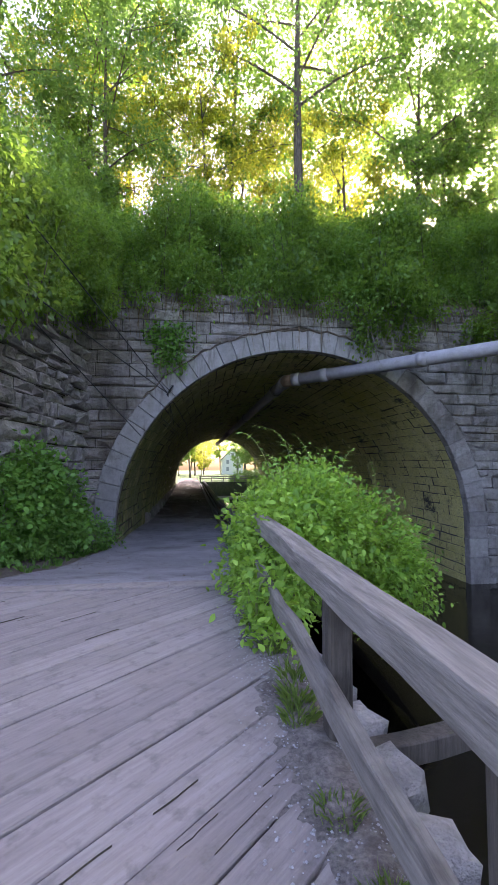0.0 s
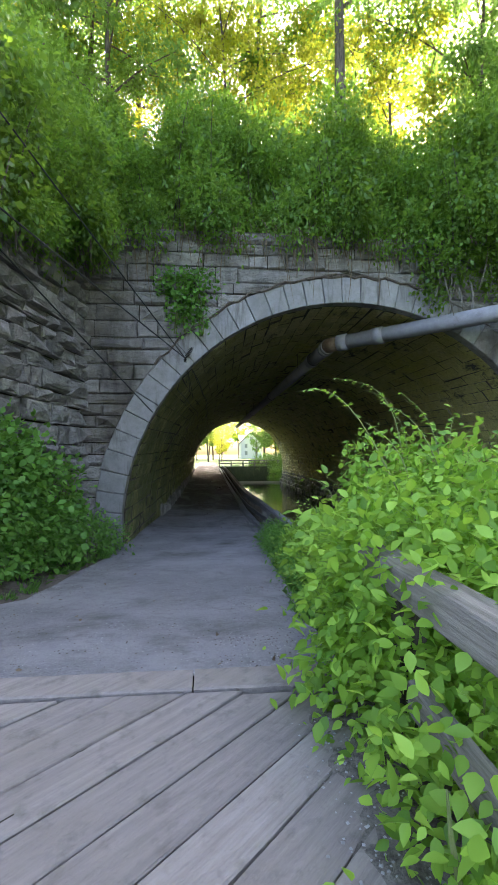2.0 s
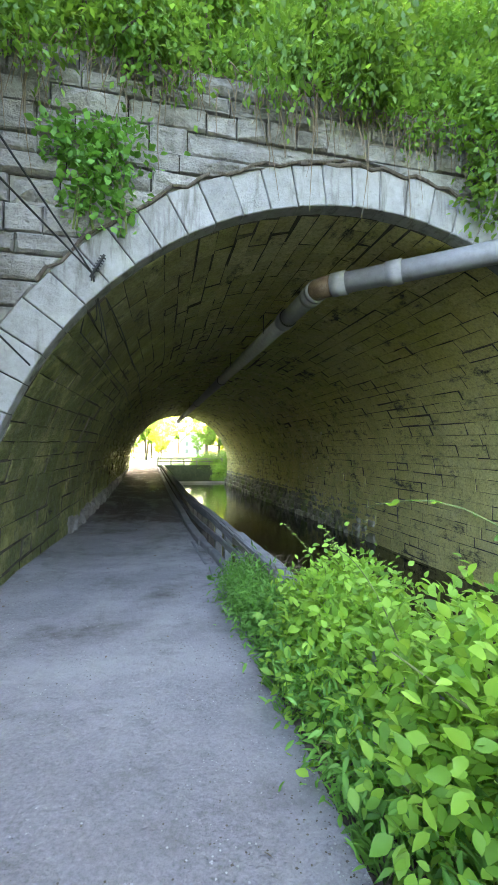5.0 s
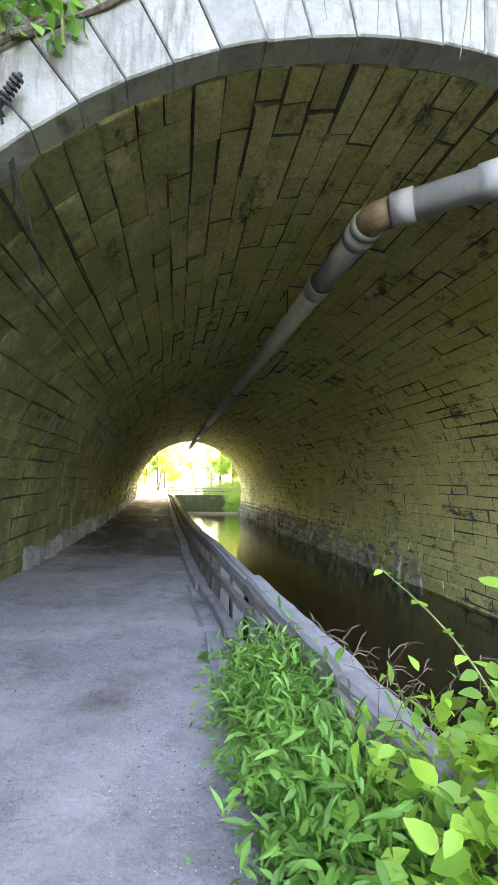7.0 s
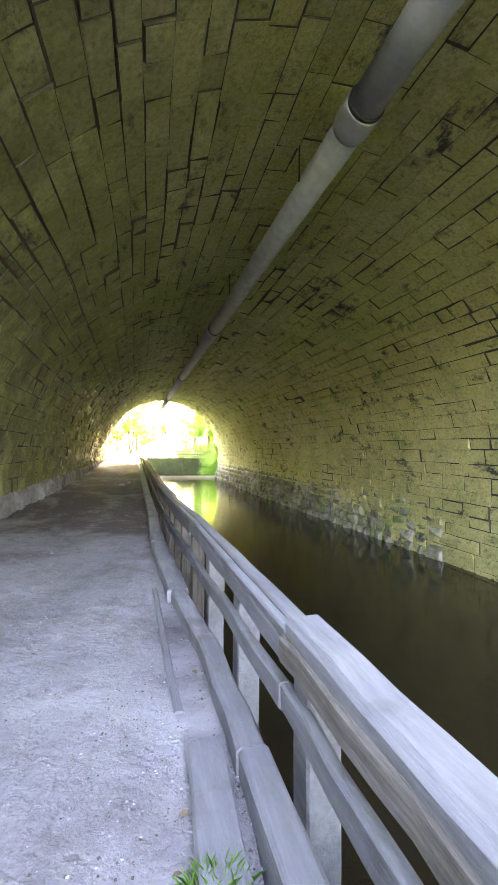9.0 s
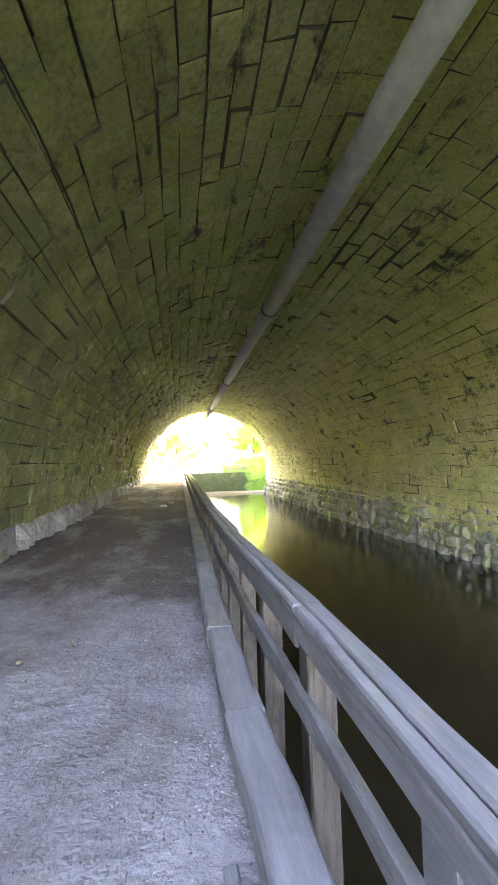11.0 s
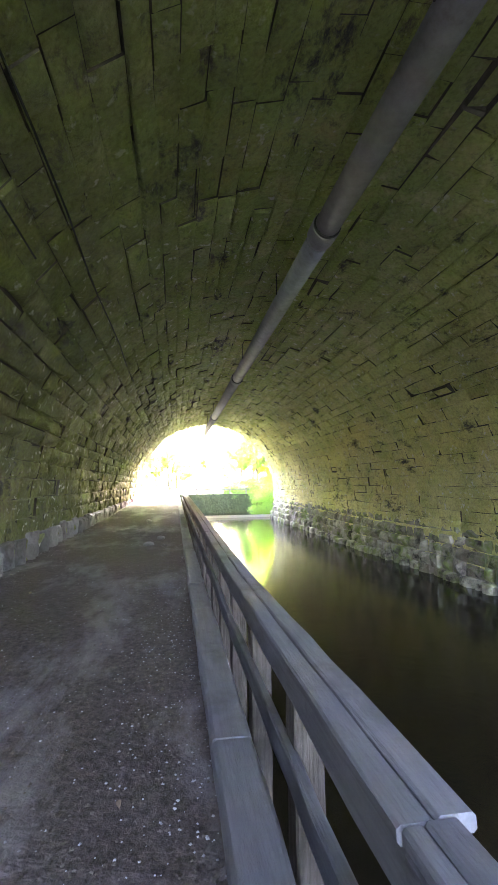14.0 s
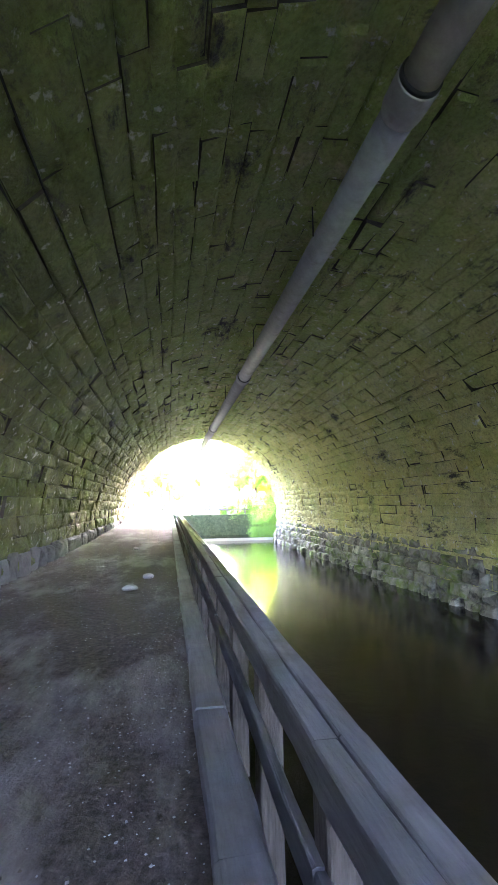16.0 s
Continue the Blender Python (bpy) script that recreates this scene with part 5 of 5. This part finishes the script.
for i in range(22):
    y = 6.2 + i * 0.33
    tuft("weed_tuft", "grassy weeds along the path's edge", profile(KERB_X, y) + rnd.uniform(0.0, 0.18), y, path_z(y) - 0.03, 70, rnd.uniform(0.1, 0.2), L_HERB, 0.1, "weed")
for i in range(16):
    y = 6.6 + i * 0.42
    tuft("weed_tuft", "grassy weeds along the path's edge", profile(LEFT_X, y) - rnd.uniform(0.02, 0.25), y, path_z(y) - 0.02, 60, rnd.uniform(0.1, 0.2), L_HERB, 0.1, "weed")

# earth along the deck's edge
grid_sheet("verge_deck", steps(0.28, 0.98, 0.03), steps(-1.5, 5.3, 0.04),
           lambda x, y: -0.02 + 0.045 * max(0, 1 - abs(x - 0.68) / 0.36) + bumpy(x, y, 4, 0.02) + bumpy(x, y, 11, 0.022) - 0.5 * max(0, x - 0.84), M_GRIT, "strip of gritty earth along the deck's edge", category="verge")


def lump(name, label, at, size, seed, mat=M_ROCK, category="stone", group="", squarish=0.0):
    """A rough stone: a jittered, faceted block."""
    r = random.Random(seed)
    bm = bmesh.new()
    bmesh.ops.create_icosphere(bm, subdivisions=2, radius=1.0)
    for v in bm.verts:
        n = v.co.copy()
        m = max(abs(n.x), abs(n.y), abs(n.z))
        n = n.lerp(n / m, squarish)
        k = 1 + 0.16 * noise.noise(v.co * 1.7 + Vector((seed, 0, 0)))
        v.co = Vector((n.x * size[0], n.y * size[1], n.z * size[2])) * k
    ob = part(name, bm, mat, None)
    ob.matrix_world = pose(*at, r.uniform(-8, 8), r.uniform(-8, 8), r.uniform(0, 360) if not squarish else r.uniform(-25, 25))
    return tagged(ob, label, category, group)


ledge = [(0.66, -2, -3.5), (1.5, -2, -3.5), (1.5, 5.5, -3.5), (0.66, 5.5, -3.5), (0.66, -2, -0.42), (1.12, -2, -0.5), (1.12, 5.5, -0.5), (0.66, 5.5, -0.42)]
tagged(link("wall_abutment", ledge, [(0, 3, 2, 1), (4, 5, 6, 7), (0, 1, 5, 4), (1, 2, 6, 5), (2, 3, 7, 6), (3, 0, 4, 7)], M_WING), "dark stone abutment under the deck's edge", "wall", kind="structure")
for i, (x, y, sx, sy) in enumerate(((1.0, 3.75, 0.2, 0.17), (1.02, 3.3, 0.2, 0.16), (1.03, 2.85, 0.22, 0.18), (1.02, 2.38, 0.24, 0.2), (1.0, 1.92, 0.22, 0.18), (0.98, 1.5, 0.2, 0.17), (1.0, 1.05, 0.22, 0.18))):
    lump("stone_block", "rough grey stone block below the railing", (x, y, -0.31), (sx, sy, 0.17), 60 + i, M_WING, "stone", "stone blocks under the railing", 0.75)
brace = thing("timber_brace", "dark timber brace under the railing", "timber")
part("timber", beam((0.85, 2.55, -0.18), (1.75, 2.75, -0.2), 0.14, 0.14, 4, 0.005, seed=3), M_SHADEWOOD, brace)

lump("loose_stone", "small pale stone lying on the path", (0.42, 31.5, path_z(31.5) + 0.03), (0.13, 0.09, 0.06), 81)
lump("loose_stone", "small pale stone lying on the path", (0.66, 32.6, path_z(32.6) + 0.03), (0.11, 0.08, 0.05), 82)
lump("loose_stone", "small pale stone lying on the path", (0.1, 37.5, path_z(37.5) + 0.03), (0.1, 0.08, 0.05), 83)


# grit and dead leaves
def scatter(name, label, count, place, size, mat, category):
    V, Fc = [], []
    r = random.Random(len(label))
    for _ in range(count):
        x, y, z = place(r)
        s = size * r.uniform(0.4, 1.3)
        k = len(V)
        pts = [(-1, -0.7, 0), (1, -0.8, 0), (0.8, 0.9, 0), (-0.9, 0.8, 0), (-0.5, -0.3, 0.9), (0.6, -0.2, 0.8), (0.3, 0.5, 0.9)]
        a = r.uniform(0, math.tau)
        V += [(x + s * (p * math.cos(a) - q * math.sin(a)), y + s * (p * math.sin(a) + q * math.cos(a)), z + s * w * 0.8 - s * 0.15) for p, q, w in pts]
        Fc += [(k, k + 1, k + 5, k + 4), (k + 1, k + 2, k + 6, k + 5), (k + 2, k + 3, k + 6), (k + 3, k, k + 4), (k + 3, k + 4, k + 6), (k + 4, k + 5, k + 6)]
    return tagged(link(name, V, Fc, mat), label, category, kind="stuff")


def on_path(r):
    y = 5.8 + 36 * r.random() ** 1.3
    a, b = profile(LEFT_X, y), profile(KERB_X, y)
    k = r.random()
    k = k if r.random() < 0.45 else (1 - 0.22 * k * k if r.random() < 0.65 else 0.2 * k * k)
    x = a + (b - a) * k
    return x, y, path_z(y) + bumpy(x, y, 0.9, 0.018) + 0.05 * max(0, (-1.0 - x)) * (1 if y > 15 else 0)


scatter("gravel", "loose grit and pebbles on the path", 15000, on_path, 0.0055, M_ROCK, "gravel")
def in_tunnel(r):
    y = 19 + 24 * r.random() ** 1.2
    x = -1.7 + 3.0 * (r.random() if r.random() < 0.5 else 1 - 0.25 * r.random() ** 2)
    return x, y, path_z(y) + bumpy(x, y, 0.9, 0.018) + 0.05 * max(0, -1.0 - x)


scatter("litter", "chips of wood, stone and litter on the tunnel's earth path", 1500, in_tunnel, 0.007, M_ROCK, "litter")
scatter("earth_clods", "small clods of brown earth on the tunnel's path", 3000, in_tunnel, 0.009, M_DIRT, "dirt")
scatter("earth_crumbs", "dark crumbs of earth on the path", 9000, on_path, 0.006, M_DIRT, "dirt")
scatter("gravel", "grit along the deck's edge", 2600, lambda r: (0.25 + 0.6 * r.random() ** 0.5, r.uniform(0.8, 5.2), 0.012), 0.006, M_ROCK, "gravel")
n = 160
lp = np.array([on_path(rnd) for _ in range(n)]) + np.array([0, 0, 0.012])
lw = np.concatenate([rng.normal(size=(n, 2)), rng.normal(size=(n, 1)) * 0.15], 1)
dead = thing("dead_leaves", "scattered dry brown leaves on the path", "leaves", kind="stuff")
tagged(leaves("dead_leaf", lp, lw, 0.045 * (0.6 + 0.8 * rng.random(n)), M_DRY, dead, fine=True), kind="stuff")

# boards lying at the fence's foot
board = thing("loose_board", "worn grey board lying flat beside the fence", "board")
part("board", beam((1.24, 15.0, path_z(15) + 0.035), (1.16, 13.3, path_z(13.3) + 0.035), 0.17, 0.03, 6, 0.006, seed=8), M_GREYRAIL, board)
board2 = thing("loose_board", "thin grey batten half buried in the path's grit", "board")
part("board", beam((1.12, 17.6, path_z(17.6) + 0.02), (1.15, 15.3, path_z(15.3) + 0.02), 0.05, 0.03, 6, 0.006, seed=9), M_GREYRAIL, board2)

# dry weeds caught in the fence
dry = thing("dry_weed", "dead brown weed stalks tangled in the fence", "weed")
for i in range(46):
    x, y = rnd.uniform(1.48, 2.0), rnd.uniform(11.6, 12.9)
    b = (x, y, path_z(y))
    t = (x + rnd.uniform(-0.2, 0.35), y + rnd.uniform(-0.3, 0.3), path_z(y) + rnd.uniform(0.35, 0.75))
    part("stalk", tube(stem_points(b, t, (rnd.uniform(-.08, .08), rnd.uniform(-.08, .08), 0), 5), [0.0045, 0.004, 0.003, 0.002, 0.0015], 4), M_DRY, dry)
    for _ in range(2):
        e = Vector(t) + Vector((rnd.uniform(-.12, .12), rnd.uniform(-.12, .12), rnd.uniform(-.05, .1)))
        part("twig", tube([t, tuple(Vector(t).lerp(e, 0.5) + Vector((0, 0, 0.02))), tuple(e)], [0.003, 0.003, 0.002], 4), M_DRY, dry)

# ivy, roots and hanging branches on the end wall
shrub("ivy_patch", "patch of broad-leaved ivy climbing beside the arch", [(-0.85, Y0 - 0.12, 5.35, 0.45, 0.1, 0.3), (-0.6, Y0 - 0.12, 4.8, 0.4, 0.1, 0.45), (-0.3, Y0 - 0.12, 5.5, 0.35, 0.1, 0.25)], 1500, 0.1, L_HERB, lambda x, y: 4.3, "ivy", 6, True, 0.85, seed=71)
roots = thing("hanging_roots", "brown roots and dry vines hanging down the wall", "roots", kind="stuff")
tubes = []
for i in range(330):
    x = rnd.uniform(-3, 11)
    z0 = 6.9 + rnd.uniform(-0.1, 0.3)
    z1 = z0 - rnd.uniform(0.5, 1.25) * (1.8 if rnd.random() < 0.12 else 1)
    y = Y0 - rnd.uniform(0.08, 0.25)
    tubes.append(tube(stem_points((x, Y0 + 0.1, z0), (x + rnd.uniform(-.25, .25), y, z1), (rnd.uniform(-.1, .1), -0.15, 0), 6), [0.012, 0.01, 0.009, 0.008, 0.006, 0.003], 4))
tagged(part("root", merge(tubes), M_DRY, roots), kind="stuff")
for cx_, cz_, sd, reach in ((5.65, 6.0, 1, 1.9), (9.3, 5.9, 2, 2.6), (7.0, 6.3, 3, 1.3)):
    br = shrub("hanging_branch", "leafy branch with bare pale roots hanging over the arch", [(cx_, Y0 - 0.45, cz_, 0.55, 0.35, 0.4), (cx_ + 0.5, Y0 - 0.4, cz_ + 0.3, 0.6, 0.4, 0.4), (cx_ - 0.2, Y0 - 0.4, cz_ - 0.5, 0.3, 0.2, 0.4)], 1500, 0.13, L_BANK, lambda x, y: 6.7, "branch", 8, False, 0.6, "branches over the arch", 80 + sd)
    for i in range(6):
        x = cx_ + rnd.uniform(-0.4, 0.5)
        part("root", tube(stem_points((x, Y0 - 0.2, cz_ + 0.4), (x + rnd.uniform(-0.6, 0.5), Y0 - 0.5, cz_ + 0.2 - reach * rnd.uniform(0.5, 1.0)), (rnd.uniform(-.25, .25), -0.15, 0), 7), [0.035, 0.03, 0.026, 0.022, 0.018, 0.012, 0.005], 6), M_RAILWOOD, br, "bare pale root")

# a dead vine along the ring's outer edge
vine = thing("dead_vine", "dark dead vine creeping along the top of the arch ring", "vine")
vr = random.Random(12)
for a0, a1 in ((2.45, 1.6), (1.75, 0.95)):
    pts = []
    for i in range(26):
        a = a0 + (a1 - a0) * i / 25
        rr = RR + RING + 0.01 + vr.uniform(-0.05, 0.06)
        pts.append((RX + rr * math.cos(a), Y0 - 0.07 + vr.uniform(-0.02, 0.02), RZ + rr * math.sin(a)))
    part("vine_stem", tube(pts, [0.022 + 0.012 * vr.random() for _ in pts], 6), M_BARK, vine)

# cables and insulator
cables = thing("overhead_cables", "black cables strung from the bank to the arch", "cable")
INS = Vector((-0.68, Y0 - 0.12, 3.66))
for end_p, at_8 in ((INS, Vector((-3.33, 8.0, 6.54))), (INS, Vector((-3.28, 8.0, 4.97))), (Vector((-1.45, Y0 - 0.1, 2.38)), Vector((-3.28, 8.0, 4.73)))):
    far_p = end_p + (at_8 - end_p) * 2.2
    part("cable", tube(stem_points(tuple(end_p), tuple(far_p), (0, 0, -0.12), 12), 0.013, 6), M_BLACK, cables)
for ang, y1 in ((2.36, 34.0), (2.47, 26.0)):
    s_at = LOW_L + RAD * (math.pi - ang)
    pts = [tuple(INS)] + [vault_at(s_at, y, 0.07 + 0.05 * math.sin(y * 1.3)) for y in steps(Y0 + 0.5, y1, 1.2)]
    part("cable", tube(pts, 0.011, 5), M_BLACK, cables)
insul = thing("insulator", "black ribbed insulator bolted to the arch", "insulator")
way = Vector((0.5, -0.2, 0.8)).normalized()
part("rod", tube([tuple(INS - way * 0.06), tuple(INS + way * 0.3)], 0.02, 8), M_BLACK, insul)
for i in range(6):
    c = INS + way * (0.05 + i * 0.04)
    part("rib", tube([tuple(c), tuple(c + way * 0.018)], 0.045, 10), M_BLACK, insul)
for i in range(3):
    part("loop", tube(stem_points(tuple(INS), tuple(INS + Vector((0.1 * i - 0.05, 0.5 + 0.2 * i, -0.5 - 0.2 * i))), (0.05, 0.1, -0.2), 7), 0.008, 5), M_BLACK, insul)


# splits in the deck's planks
def splits():
    r = random.Random(44)
    V, Fc = [], []
    d, n2 = Vector((math.cos(radians(44)), math.sin(radians(44)), 0)), Vector((-math.sin(radians(44)), math.cos(radians(44)), 0))
    for i in range(45):
        c = Vector((r.uniform(-3.6, 0.5), r.uniform(0.6, 5.2), 0.0085))
        ln, w = r.uniform(0.05, 0.4), r.uniform(0.0004, 0.0011)
        k, m = len(V), 7
        for j in range(m):
            t = j / (m - 1)
            p = c + d * ln * (t - 0.5) + n2 * r.uniform(-0.004, 0.004)
            h = w * math.sin(math.pi * (0.08 + 0.84 * t)) * r.uniform(0.5, 1.3)
            V += [tuple(p + n2 * h), tuple(p - n2 * h), tuple(p - Vector((0, 0, 0.012)))]
        for j in range(m - 1):
            a = k + j * 3
            Fc += [(a, a + 1, a + 4, a + 3), (a, a + 3, a + 5, a + 2), (a + 1, a + 2, a + 5, a + 4)]
    tagged(link("plank_splits", V, Fc, M_GRIME), "fine dark splits in the weathered deck planks", "splits", kind="stuff")


splits()
